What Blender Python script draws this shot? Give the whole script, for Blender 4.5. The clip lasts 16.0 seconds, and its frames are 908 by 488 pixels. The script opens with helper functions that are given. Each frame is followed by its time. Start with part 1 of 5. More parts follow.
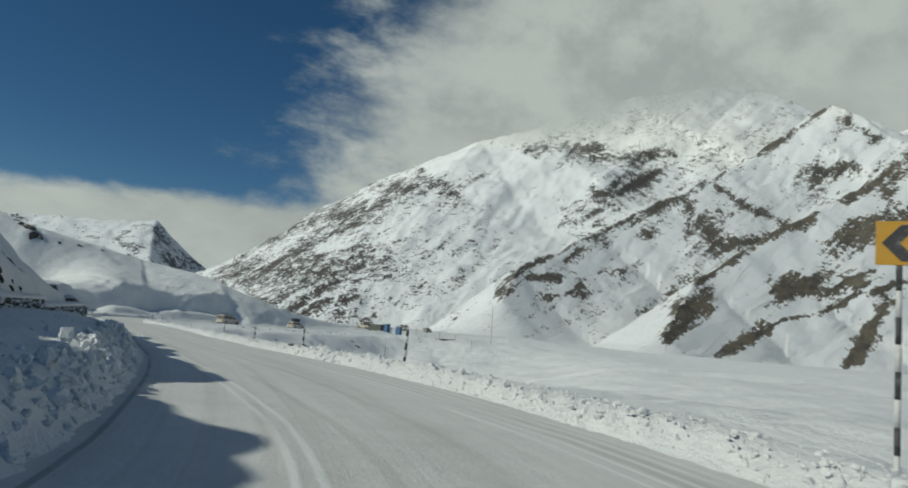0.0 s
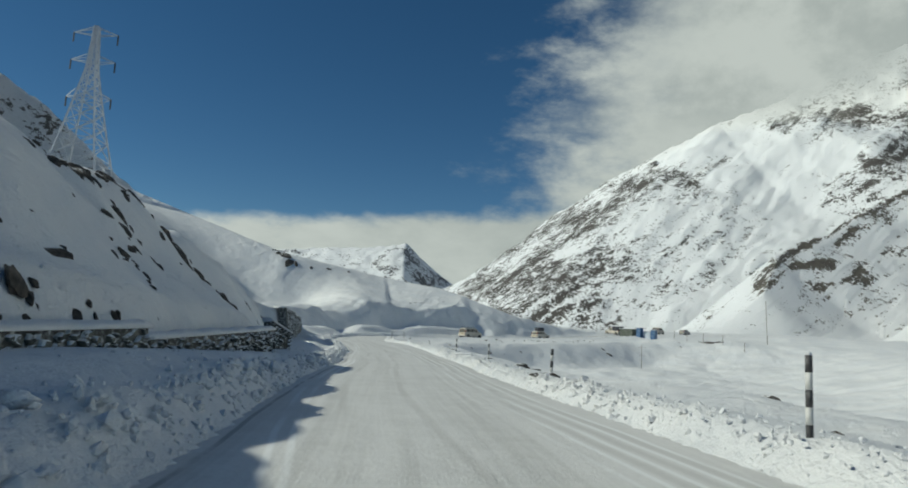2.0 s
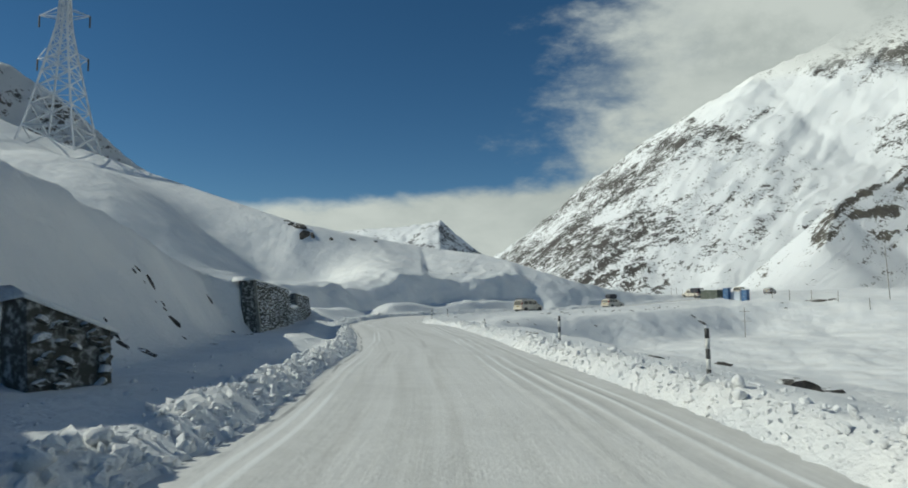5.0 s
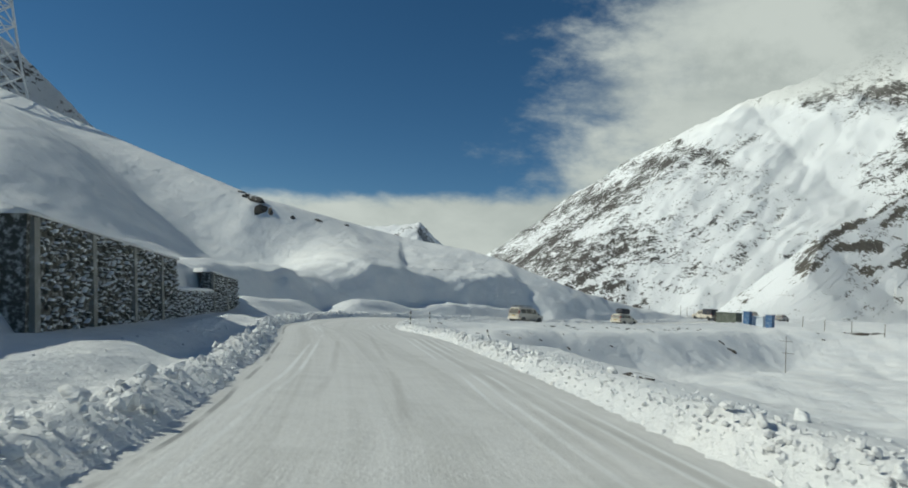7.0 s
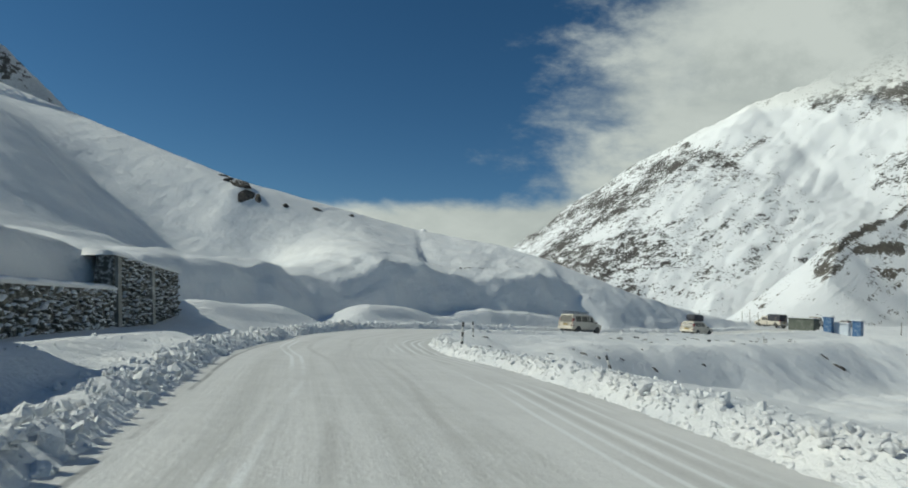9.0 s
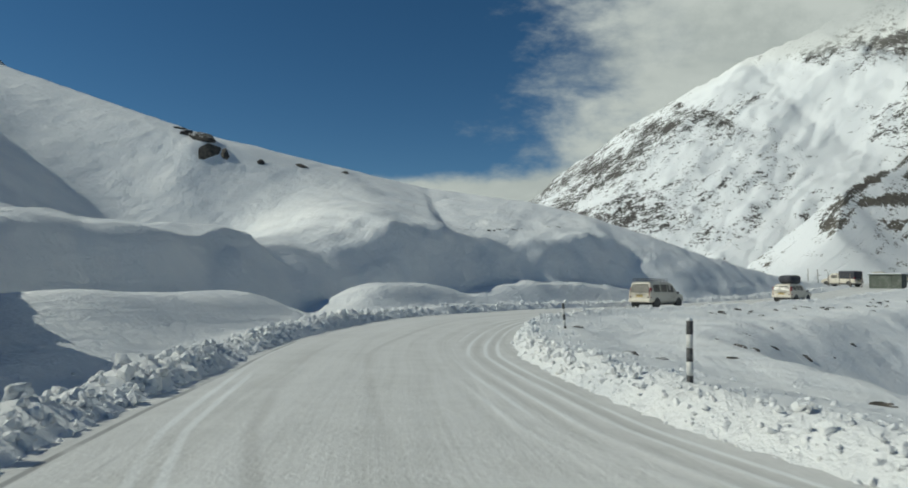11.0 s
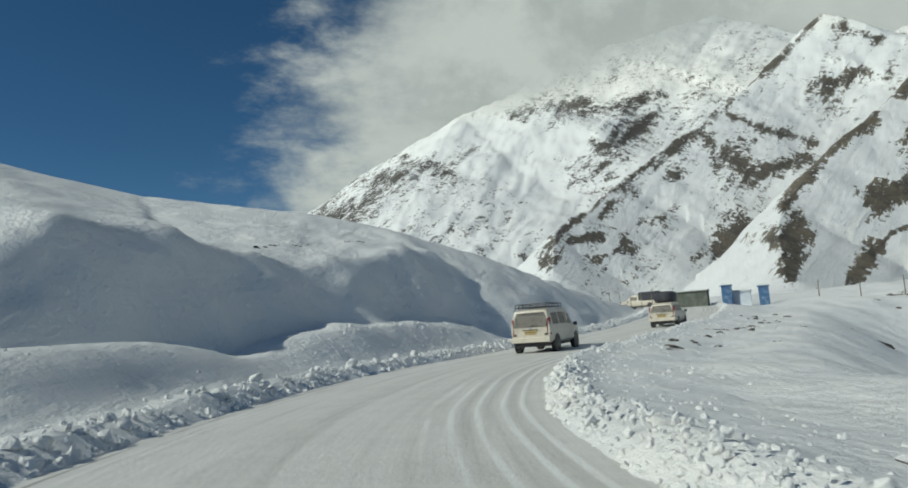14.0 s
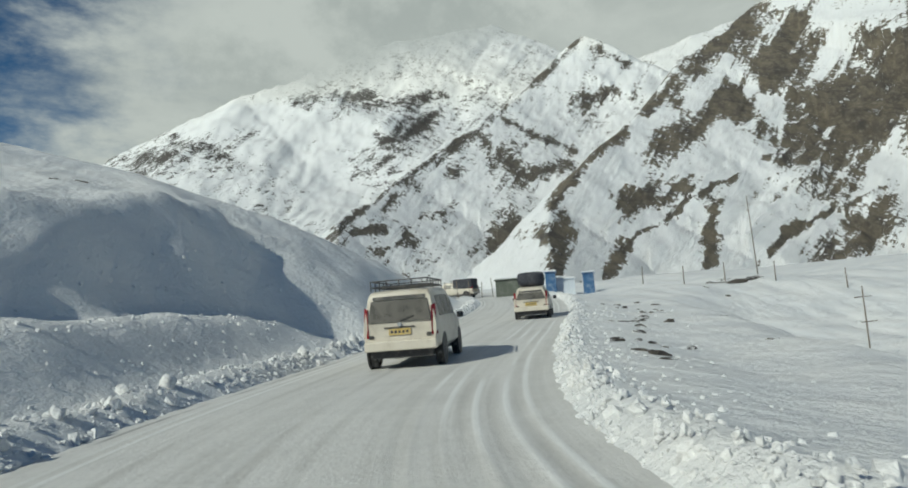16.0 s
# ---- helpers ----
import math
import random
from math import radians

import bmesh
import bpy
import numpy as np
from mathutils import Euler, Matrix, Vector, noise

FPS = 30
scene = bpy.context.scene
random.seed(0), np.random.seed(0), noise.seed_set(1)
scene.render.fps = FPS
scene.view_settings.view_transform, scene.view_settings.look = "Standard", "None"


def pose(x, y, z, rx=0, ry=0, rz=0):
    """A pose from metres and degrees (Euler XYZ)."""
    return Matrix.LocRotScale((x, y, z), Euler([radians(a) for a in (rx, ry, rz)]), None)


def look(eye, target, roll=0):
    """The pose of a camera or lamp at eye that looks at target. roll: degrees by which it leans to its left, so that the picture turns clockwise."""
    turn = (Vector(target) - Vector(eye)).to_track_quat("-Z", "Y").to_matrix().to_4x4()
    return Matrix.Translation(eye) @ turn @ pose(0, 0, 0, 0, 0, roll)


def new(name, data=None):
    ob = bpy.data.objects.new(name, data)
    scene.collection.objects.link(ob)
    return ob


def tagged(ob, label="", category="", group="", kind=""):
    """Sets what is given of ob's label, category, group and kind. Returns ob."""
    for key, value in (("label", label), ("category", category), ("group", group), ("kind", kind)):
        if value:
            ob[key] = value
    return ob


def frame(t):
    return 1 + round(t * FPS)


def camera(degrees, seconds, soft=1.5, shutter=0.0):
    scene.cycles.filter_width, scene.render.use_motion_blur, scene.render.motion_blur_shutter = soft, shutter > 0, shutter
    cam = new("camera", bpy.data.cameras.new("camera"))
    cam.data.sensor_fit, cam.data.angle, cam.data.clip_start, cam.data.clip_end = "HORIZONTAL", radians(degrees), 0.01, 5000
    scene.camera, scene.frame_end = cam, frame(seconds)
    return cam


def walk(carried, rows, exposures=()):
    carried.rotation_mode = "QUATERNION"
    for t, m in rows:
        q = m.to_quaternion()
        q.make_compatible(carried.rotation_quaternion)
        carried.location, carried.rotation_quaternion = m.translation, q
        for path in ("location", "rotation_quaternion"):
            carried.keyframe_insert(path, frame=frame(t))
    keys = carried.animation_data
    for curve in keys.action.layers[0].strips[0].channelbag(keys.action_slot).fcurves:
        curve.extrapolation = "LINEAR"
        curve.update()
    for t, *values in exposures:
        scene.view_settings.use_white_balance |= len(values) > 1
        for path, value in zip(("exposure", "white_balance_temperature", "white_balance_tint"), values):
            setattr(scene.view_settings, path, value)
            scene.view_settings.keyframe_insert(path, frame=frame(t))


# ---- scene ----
import functools

cam = camera(68.0, 16.0, soft=1.8, shutter=0.12)
PATH = [
    (0, (5.99, 5.158, 1.885), (6.021, 7.139, 2.163), 6.0),
    (0.5, (5.823, 8.18, 1.994), (5.607, 10.151, 2.258), 6.0),
    (1, (5.434, 11.0, 2.115), (5.119, 12.951, 2.423), 2.4),
    (1.5, (4.671, 13.885, 2.154), (4.203, 15.812, 2.417), 3.1),
    (2, (3.664, 16.961, 2.17), (3.014, 18.838, 2.411), 3.0),
    (2.5, (2.278, 20.63, 2.121), (1.666, 22.528, 2.273), 2.0),
    (3, (1.015, 23.445, 2.089), (0.382, 25.34, 2.185), 1.8),
    (3.5, (-0.644, 26.975, 2.095), (-1.334, 28.844, 2.27), 0.2),
    (4, (-2.379, 30.756, 1.995), (-3.152, 32.597, 2.107), -0.3),
    (4.2, (-3.123, 32.24, 1.985), (-3.869, 34.091, 2.107), -0.6),
    (6.3, (-10.493, 49.053, 1.601), (-11.282, 50.88, 1.798), 0.9),
    (6.5, (-11.435, 50.835, 1.589), (-12.196, 52.677, 1.756), 2.3),
    (7, (-13.642, 55.028, 1.541), (-14.328, 56.898, 1.723), 3.9),
    (7.5, (-15.573, 58.933, 1.443), (-16.265, 60.798, 1.656), 3.6),
    (8, (-17.66, 62.592, 1.381), (-18.357, 64.453, 1.604), 5.0),
    (8.5, (-19.73, 66.218, 1.362), (-20.469, 68.061, 1.597), 4.8),
    (8.7, (-20.756, 67.961, 1.362), (-21.476, 69.814, 1.581), 4.5),
    (10.8, (-29.286, 82.586, 1.425), (-29.975, 84.456, 1.591), 0.1),
    (11, (-30.271, 84.348, 1.441), (-30.95, 86.225, 1.564), 0.8),
    (11.5, (-31.974, 87.3, 1.422), (-32.55, 89.211, 1.54), -1.2),
    (12, (-33.5, 90.356, 1.319), (-33.972, 92.297, 1.428), -1.9),
    (12.5, (-35.178, 93.992, 1.294), (-35.521, 95.957, 1.44), -2.6),
    (13, (-36.389, 97.286, 1.236), (-36.629, 99.263, 1.426), -2.4),
    (13.5, (-37.51, 100.836, 1.282), (-37.578, 102.818, 1.535), -4.7),
    (14, (-38.313, 104.263, 1.281), (-38.22, 106.245, 1.531), -4.2),
    (14.5, (-38.822, 107.634, 1.393), (-38.598, 109.606, 1.647), -5.4),
    (15, (-38.956, 111.029, 1.467), (-38.554, 112.968, 1.748), -8.1),
    (15.5, (-38.761, 114.692, 1.424), (-38.193, 116.593, 1.676), -5.8),
    (16, (-38.39, 117.624, 1.411), (-37.668, 119.48, 1.59), -4.7),
]
walk(cam, [(t, look(eye, target, roll)) for t, eye, target, roll in PATH], [(0.0, -0.60, 6600, -3), (1.5, -0.45, 6600, -3), (3.0, -0.30, 6600, -3), (8.7, -0.29, 6600, -3), (11.0, -0.38, 6600, -3), (16.0, -0.40, 6600, -3)])

# ---------------------------------------------------------------- light
SUN_TO = Vector((-0.915, -0.40, 0.0)).normalized()
SUN_EL = radians(35)


def build_world():
    w = bpy.data.worlds.new("sky")
    scene.world = w
    w.use_nodes = True
    nt = w.node_tree
    nt.nodes.clear()
    N, L = nt.nodes.new, nt.links.new

    def math_node(op, a, b=None, c=None):
        n = N("ShaderNodeMath")
        n.operation = op
        for k, v in enumerate((a, b, c)):
            if v is None:
                continue
            if isinstance(v, (int, float)):
                n.inputs[k].default_value = v
            else:
                L(v, n.inputs[k])
        return n.outputs[0]

    def mapped(v, a, b, c=0.0, d=1.0):
        n = N("ShaderNodeMapRange")
        n.interpolation_type = "SMOOTHSTEP"
        L(v, n.inputs[0])
        for k, q in enumerate((a, b, c, d)):
            n.inputs[k + 1].default_value = q
        return n.outputs[0]

    sky = N("ShaderNodeTexSky")
    sky.sky_type = "NISHITA"
    sky.sun_disc = False
    sky.sun_elevation = SUN_EL
    sky.sun_rotation = math.atan2(SUN_TO.x, SUN_TO.y)
    sky.altitude = 3400
    sky.air_density, sky.dust_density, sky.ozone_density = 1.0, 0.3, 1.5
    tc = N("ShaderNodeTexCoord")
    sep = N("ShaderNodeSeparateXYZ")
    L(tc.outputs["Generated"], sep.inputs[0])
    az = math_node("MULTIPLY", math_node("ARCTAN2", sep.outputs[0], sep.outputs[1]), 180 / math.pi)
    el = math_node("MULTIPLY", math_node("ARCSINE", sep.outputs[2]), 180 / math.pi)

    def noise_tex(scale, detail, rough, stretch=(1, 1, 2.2), dist=0.0):
        m = N("ShaderNodeMapping")
        m.inputs["Scale"].default_value = stretch
        L(tc.outputs["Generated"], m.inputs[0])
        n = N("ShaderNodeTexNoise")
        n.inputs["Scale"].default_value = scale
        n.inputs["Detail"].default_value = detail
        n.inputs["Roughness"].default_value = rough
        n.inputs["Distortion"].default_value = dist
        L(m.outputs[0], n.inputs["Vector"])
        return n.outputs[0]

    big = noise_tex(3.2, 9, 0.58, dist=0.25)
    fine = noise_tex(11.0, 8, 0.6)
    # edge of the cloud bank: it leans to the right as it rises, and runs out to the left low down
    upper = math_node("ADD", math_node("MULTIPLY", el, 0.45), -17.0)
    low = math_node("MULTIPLY", mapped(el, 11.0, 6.5), -28.0)
    edge = math_node("ADD", upper, low)
    d = math_node("SUBTRACT", az, edge)
    d = math_node("ADD", d, math_node("MULTIPLY", math_node("SUBTRACT", big, 0.5), 30.0))
    d = math_node("ADD", d, math_node("MULTIPLY", math_node("SUBTRACT", fine, 0.5), 26.0))
    mask = math_node("MULTIPLY", math_node("MULTIPLY", mapped(d, -6.0, 10.0), mapped(az, 78.0, 56.0)), mapped(el, 60.0, 40.0))
    shade = N("ShaderNodeMix")
    shade.data_type = "RGBA"
    L(mapped(math_node("ADD", math_node("MULTIPLY", big, 0.85), math_node("MULTIPLY", fine, 0.15)), 0.35, 0.65), shade.inputs[0])
    shade.inputs[6].default_value = (0.58, 0.61, 0.625, 1)
    shade.inputs[7].default_value = (0.78, 0.80, 0.81, 1)
    # blue of a clear sky at great height, deeper towards the top
    hsv = N("ShaderNodeHueSaturation")
    hsv.inputs["Saturation"].default_value = 1.25
    L(sky.outputs[0], hsv.inputs["Color"])
    bg_sky, bg_cloud = N("ShaderNodeBackground"), N("ShaderNodeBackground")
    L(hsv.outputs[0], bg_sky.inputs[0])
    bg_sky.inputs[1].default_value = 0.083
    L(shade.outputs[2], bg_cloud.inputs[0])
    bg_cloud.inputs[1].default_value = 0.90
    mix, out = N("ShaderNodeMixShader"), N("ShaderNodeOutputWorld")
    L(mask, mix.inputs[0])
    L(bg_sky.outputs[0], mix.inputs[1])
    L(bg_cloud.outputs[0], mix.inputs[2])
    L(mix.outputs[0], out.inputs[0])


build_world()
sun_data = bpy.data.lights.new("sun", "SUN")
sun_data.energy, sun_data.angle, sun_data.color = 4.1, radians(0.53), (1.0, 0.955, 0.88)
sun = new("sun", sun_data)
sun.matrix_world = look((0, 0, 0), -(SUN_TO * math.cos(SUN_EL) + Vector((0, 0, math.sin(SUN_EL)))))


# ---------------------------------------------------------------- materials
class Mat:
    """A node material with a few short cuts."""

    def __init__(self, name, rough=0.6, metal=0.0, spec=0.5):
        self.m = bpy.data.materials.new(name)
        self.m.use_nodes = True
        self.nt = self.m.node_tree
        self.b = self.nt.nodes["Principled BSDF"]
        self.b.inputs["Roughness"].default_value = rough
        self.b.inputs["Metallic"].default_value = metal
        self.b.inputs["Specular IOR Level"].default_value = spec
        self.tc = self.nt.nodes.new("ShaderNodeTexCoord").outputs["Object"]

    def node(self, kind):
        return self.nt.nodes.new(kind)

    def link(self, a, b):
        self.nt.links.new(a, b)

    def noise(self, scale, detail=4, rough=0.55, stretch=(1, 1, 1), turn=(0, 0, 0), dist=0.0, vec=None):
        mp = self.node("ShaderNodeMapping")
        mp.inputs["Scale"].default_value = stretch
        mp.inputs["Rotation"].default_value = turn
        self.link(vec or self.tc, mp.inputs[0])
        n = self.node("ShaderNodeTexNoise")
        for key, v in (("Scale", scale), ("Detail", detail), ("Roughness", rough), ("Distortion", dist)):
            n.inputs[key].default_value = v
        self.link(mp.outputs[0], n.inputs["Vector"])
        return n.outputs[0]

    def ramp(self, v, lo, hi, a=0.0, b=1.0):
        n = self.node("ShaderNodeMapRange")
        n.interpolation_type = "SMOOTHSTEP"
        self.link(v, n.inputs[0])
        for k, q in enumerate((lo, hi, a, b)):
            n.inputs[k + 1].default_value = q
        return n.outputs[0]

    def mixc(self, f, a, b):
        n = self.node("ShaderNodeMix")
        n.data_type = "RGBA"
        if isinstance(f, float):
            n.inputs[0].default_value = f
        else:
            self.link(f, n.inputs[0])
        for k, v in ((6, a), (7, b)):
            if isinstance(v, tuple):
                n.inputs[k].default_value = (*v, 1)
            else:
                self.link(v, n.inputs[k])
        return n.outputs[2]

    def math(self, op, a, b=0.0):
        n = self.node("ShaderNodeMath")
        n.operation = op
        for k, v in enumerate((a, b)):
            if isinstance(v, (int, float)):
                n.inputs[k].default_value = v
            else:
                self.link(v, n.inputs[k])
        return n.outputs[0]

    def color(self, v):
        if isinstance(v, tuple):
            self.b.inputs["Base Color"].default_value = (*v, 1)
        else:
            self.link(v, self.b.inputs["Base Color"])
        return self

    def rough(self, v):
        self.link(v, self.b.inputs["Roughness"])
        return self

    def bump(self, v, dist=0.05, strength=1.0):
        n = self.node("ShaderNodeBump")
        n.inputs["Distance"].default_value = dist
        n.inputs["Strength"].default_value = strength
        self.link(v, n.inputs["Height"])
        if self.b.inputs["Normal"].is_linked:
            self.link(self.b.inputs["Normal"].links[0].from_socket, n.inputs["Normal"])
        self.link(n.outputs[0], self.b.inputs["Normal"])
        return self




def snow_material(name, lump=0.35, grit=0.0):
    m = Mat(name, 0.75, spec=0.25)
    a, b = m.noise(0.35, 6, 0.55), m.noise(6.0, 5, 0.6)
    c = m.mixc(m.ramp(a, 0.35, 0.65), (0.715, 0.73, 0.745), (0.78, 0.785, 0.785))
    if grit:
        c = m.mixc(m.ramp(m.noise(5.0, 8, 0.75), 0.50, 0.70, 0.0, grit), c, (0.36, 0.34, 0.31))
    m.color(c)
    drift = m.noise(0.9, 6, 0.6, stretch=(1.0, 0.22, 1.0), turn=(0, 0, radians(-30)), dist=0.3)
    wind = m.noise(0.28, 7, 0.62, stretch=(1.0, 0.18, 1.0), turn=(0, 0, radians(-24)), dist=0.5)
    m.bump(a, lump).bump(wind, 0.26).bump(drift, 0.045).bump(b, 0.045).bump(m.noise(24.0, 4, 0.7), 0.012)
    return m.m


M_SNOW = snow_material("snow")
M_CHUNK = snow_material("ploughed_snow", 0.1, 0.55)


def paint(name, color, rough=0.5, metal=0.0, dirt=(0.35, 0.31, 0.26), amount=0.4, scale=3.0):
    """A plain surface with grain, and dirt in patches."""
    m = Mat(name, rough, metal)
    n = m.noise(scale, 6, 0.65)
    m.color(m.mixc(m.ramp(n, 0.45, 0.75, 0.0, amount), color, dirt))
    m.rough(m.ramp(m.noise(scale * 5, 3), 0.3, 0.7, max(rough - 0.12, 0.02), min(rough + 0.15, 1)))
    m.bump(m.noise(scale * 14, 3), 0.002)
    return m.m


# ---------------------------------------------------------------- shapes
def mesh_of(name, verts, faces, mats, smooth=True):
    me = bpy.data.meshes.new(name)
    me.from_pydata([tuple(v) for v in verts], [], faces)
    for q in mats:
        me.materials.append(q)
    if smooth:
        me.polygons.foreach_set("use_smooth", [True] * len(me.polygons))
    me.update()
    return me


def grid_faces(nu, nv):
    i = np.arange(nu - 1)[:, None] * nv + np.arange(nv - 1)[None, :]
    return np.stack([i, i + nv, i + nv + 1, i + 1], -1).reshape(-1, 4).tolist()


def part(name, bm, material, parent=None, label="", smooth=False):
    me = bpy.data.meshes.new(name)
    bm.to_mesh(me)
    bm.free()
    me.materials.append(material)
    if smooth:
        me.polygons.foreach_set("use_smooth", [True] * len(me.polygons))
    ob = new(name, me)
    if parent is not None:
        ob.parent = parent
    if label:
        ob["label"] = label
    return ob


@functools.lru_cache(None)
def lattice(seed):
    return np.random.RandomState(seed).rand(256, 256) * 2 - 1


def fbm(x, y, scale, octaves=5, seed=0, gain=0.5):
    """Value noise, summed over octaves; about -1 to 1."""
    table = lattice(seed)
    out, amp, norm = np.zeros(np.shape(x)), 1.0, 0.0
    for k in range(octaves):
        u, v = x / scale + 17.3 * k, y / scale + 9.1 * k
        i, j = np.floor(u).astype(int), np.floor(v).astype(int)
        a, b = u - i, v - j
        a, b = a * a * (3 - 2 * a), b * b * (3 - 2 * b)
        i0, i1, j0, j1 = i % 256, (i + 1) % 256, j % 256, (j + 1) % 256
        out += amp * ((table[i0, j0] * (1 - a) + table[i1, j0] * a) * (1 - b) + (table[i0, j1] * (1 - a) + table[i1, j1] * a) * b)
        norm += amp
        amp, scale = amp * gain, scale / 2
    return out / norm


def smooth(a, b, x):
    t = np.clip((x - a) / (b - a), 0, 1)
    return t * t * (3 - 2 * t)


# ---------------------------------------------------------------- the road's line
# The line driven along, carried on past the end of the drive to the bend by the cabins.
DRIVE = np.array([(8.2, -40), (7.4, -20), (6.0, 5.2), (5.4, 11.0), (3.6, 17.0), (1.0, 23.6), (-2.4, 30.8), (-6.6, 40), (-10.5, 49), (-15.6, 58.9), (-20.8, 68),
                  (-25.4, 75.8), (-30.3, 84.3), (-33.6, 90.4), (-36.4, 97.2), (-38.2, 104.2), (-38.9, 111), (-38.4, 117.6), (-36.6, 125), (-33, 132.5), (-28, 141),
                  (-21, 152.5), (-14.5, 165), (-9.5, 178), (-5, 195), (4, 218), (22, 245), (60, 280)])


def spline(pts, step=0.5):
    """A smooth line through points, cut in even steps."""
    p = np.vstack([2 * pts[0] - pts[1], pts, 2 * pts[-1] - pts[-2]])
    out = []
    for a, b, c, d in zip(p, p[1:], p[2:], p[3:]):
        for t in np.arange(0, 1, 0.05)[:, None]:
            out.append(0.5 * (2 * b + (c - a) * t + (2 * a - 5 * b + 4 * c - d) * t * t + (3 * b - a - 3 * c + d) * t**3))
    out = np.vstack([np.vstack(out), pts[-1:]])
    s = np.r_[0, np.cumsum(np.linalg.norm(np.diff(out, axis=0), axis=1))]
    q = np.arange(0, s[-1], step)
    return np.stack([np.interp(q, s, out[:, 0]), np.interp(q, s, out[:, 1])], -1)


LINE = spline(DRIVE)
TANG = np.gradient(LINE, axis=0)
TANG /= np.linalg.norm(TANG, axis=1)[:, None]


def along(x, y):
    """For points: the y of the nearest place on the line, and the signed distance from it (right is positive)."""
    x, y = np.asarray(x, float).ravel(), np.asarray(y, float).ravel()
    best, idx = np.full(x.shape, 1e18), np.zeros(x.shape, int)
    for k in range(0, len(LINE), 2):
        d = (x - LINE[k, 0]) ** 2 + (y - LINE[k, 1]) ** 2
        m = d < best
        best[m], idx[m] = d[m], k
    vx, vy = x - LINE[idx, 0], y - LINE[idx, 1]
    t = TANG[idx]
    u = vx * t[:, 1] - vy * t[:, 0]
    f = vx * t[:, 0] + vy * t[:, 1]
    return LINE[idx, 1] + f * t[:, 1], np.sign(u + 1e-9) * np.hypot(u, np.where((idx == 0) | (idx >= len(LINE) - 2), 0, f))


def road_z(yp):
    return np.interp(yp, [-40, 5, 20, 27, 33, 46, 57, 67, 85, 95, 104, 112, 120, 135, 150, 170, 200, 280],
                     [0.3, 0.4, 0.6, 0.6, 0.5, 0.2, 0.03, -0.1, -0.1, -0.2, -0.2, -0.06, -0.05, 0.05, 0.55, 1.5, 2.6, 4.0])


def left_edge(yp):
    return np.interp(yp, [0, 25, 40, 56, 62, 70, 77, 86, 96, 103, 110, 120, 130, 140, 150], [-2.6, -2.4, -2.4, -2.4, -1.9, -1.85, -2.0, -2.6, -2.8, -3.7, -4.0, -4.0, -4.0, -3.7, -3.3])


def right_edge(yp):
    return np.interp(yp, [0, 15, 20, 26, 33, 45, 55, 62, 68, 75, 82, 87, 91, 95, 99, 104, 110, 116, 125, 150], [5.6, 5.2, 4.7, 4.1, 3.9, 3.7, 3.8, 4.2, 4.7, 5.0, 5.1, 4.6, 3.7, 3.3, 2.75, 2.5, 2.2, 2.05, 2.2, 2.5])


# foot of the left slope: distance from the line, height and width of its steep part
FOOT = ([0, 10, 17, 24, 32, 38, 43.6, 45.5, 50, 60, 68.8, 69.4, 80.6, 81.2, 90.2, 90.6, 95.6] + [96.4, 101.5, 105, 108, 111.5, 113.2, 114.3, 116, 118.5, 120.3, 122.2, 123.5, 127, 130, 131.5, 134, 137, 140.3, 142.5, 146, 155, 165, 200],
        [5.4, 5.8, 6.6, 6.3, 5.95, 5.7, 5.45, 5.6, 6.0, 6.9, 7.6, 7.4, 6.95, 7.1, 7.8, 7.85, 7.9] + [8.2, 11.0, 10.8, 10.4, 10.1, 9.9, 9.8, 9.5, 9.2, 8.9, 8.6, 8.4, 8.0, 7.7, 7.6, 7.5, 7.4, 7.2, 5.0, 4.6, 4.8, 5.0, 6.0],
        [8.4, 8.8, 7.5, 6.2, 6.0, 5.1, 4.4, 5.2, 5.2, 4.7, 3.0, 2.6, 2.35, 2.6, 2.6, 2.35, 2.0] + [2.6, 2.6, 2.9, 3.1, 3.2, 3.0, 2.1, 2.1, 2.6, 3.2, 4.9, 4.9, 4.3, 3.7, 3.6, 4.3, 4.9, 4.8, 4.8, 4.6, 4.0, 2.6, 1.0],
        [8.0, 8.0, 8.5, 8.0, 7.5, 7.0, 6.5, 6.0, 5.5, 4.5, 2.5, 0.5, 0.5, 1.6, 1.6, 0.5, 0.5] + [2.0, 3.0] + [3.7] * 15 + [3.6, 11.0, 13.0, 11.0, 8.0, 6.0])
# snow lying in the ditch, on the outer shelf, and held up behind the first wall: height along the line
DITCH = ([0, 18, 28, 36, 43, 48, 60, 70, 90, 97, 102], [0.6, 0.8, 0.9, 0.65, 0.45, 0.45, 0.4, 0.4, 0.35, 0.3, 0.0])
SHELF = ([0, 23, 35.7, 50, 58, 75, 91, 104, 116], [0.35, 0.4, 0.3, 0.32, 0.42, 0.35, 0.3, 0.25, 0.05])
BACKFILL = ([17, 18, 43.4, 44.2], [0.0, 1.3, 1.3, 0.0])
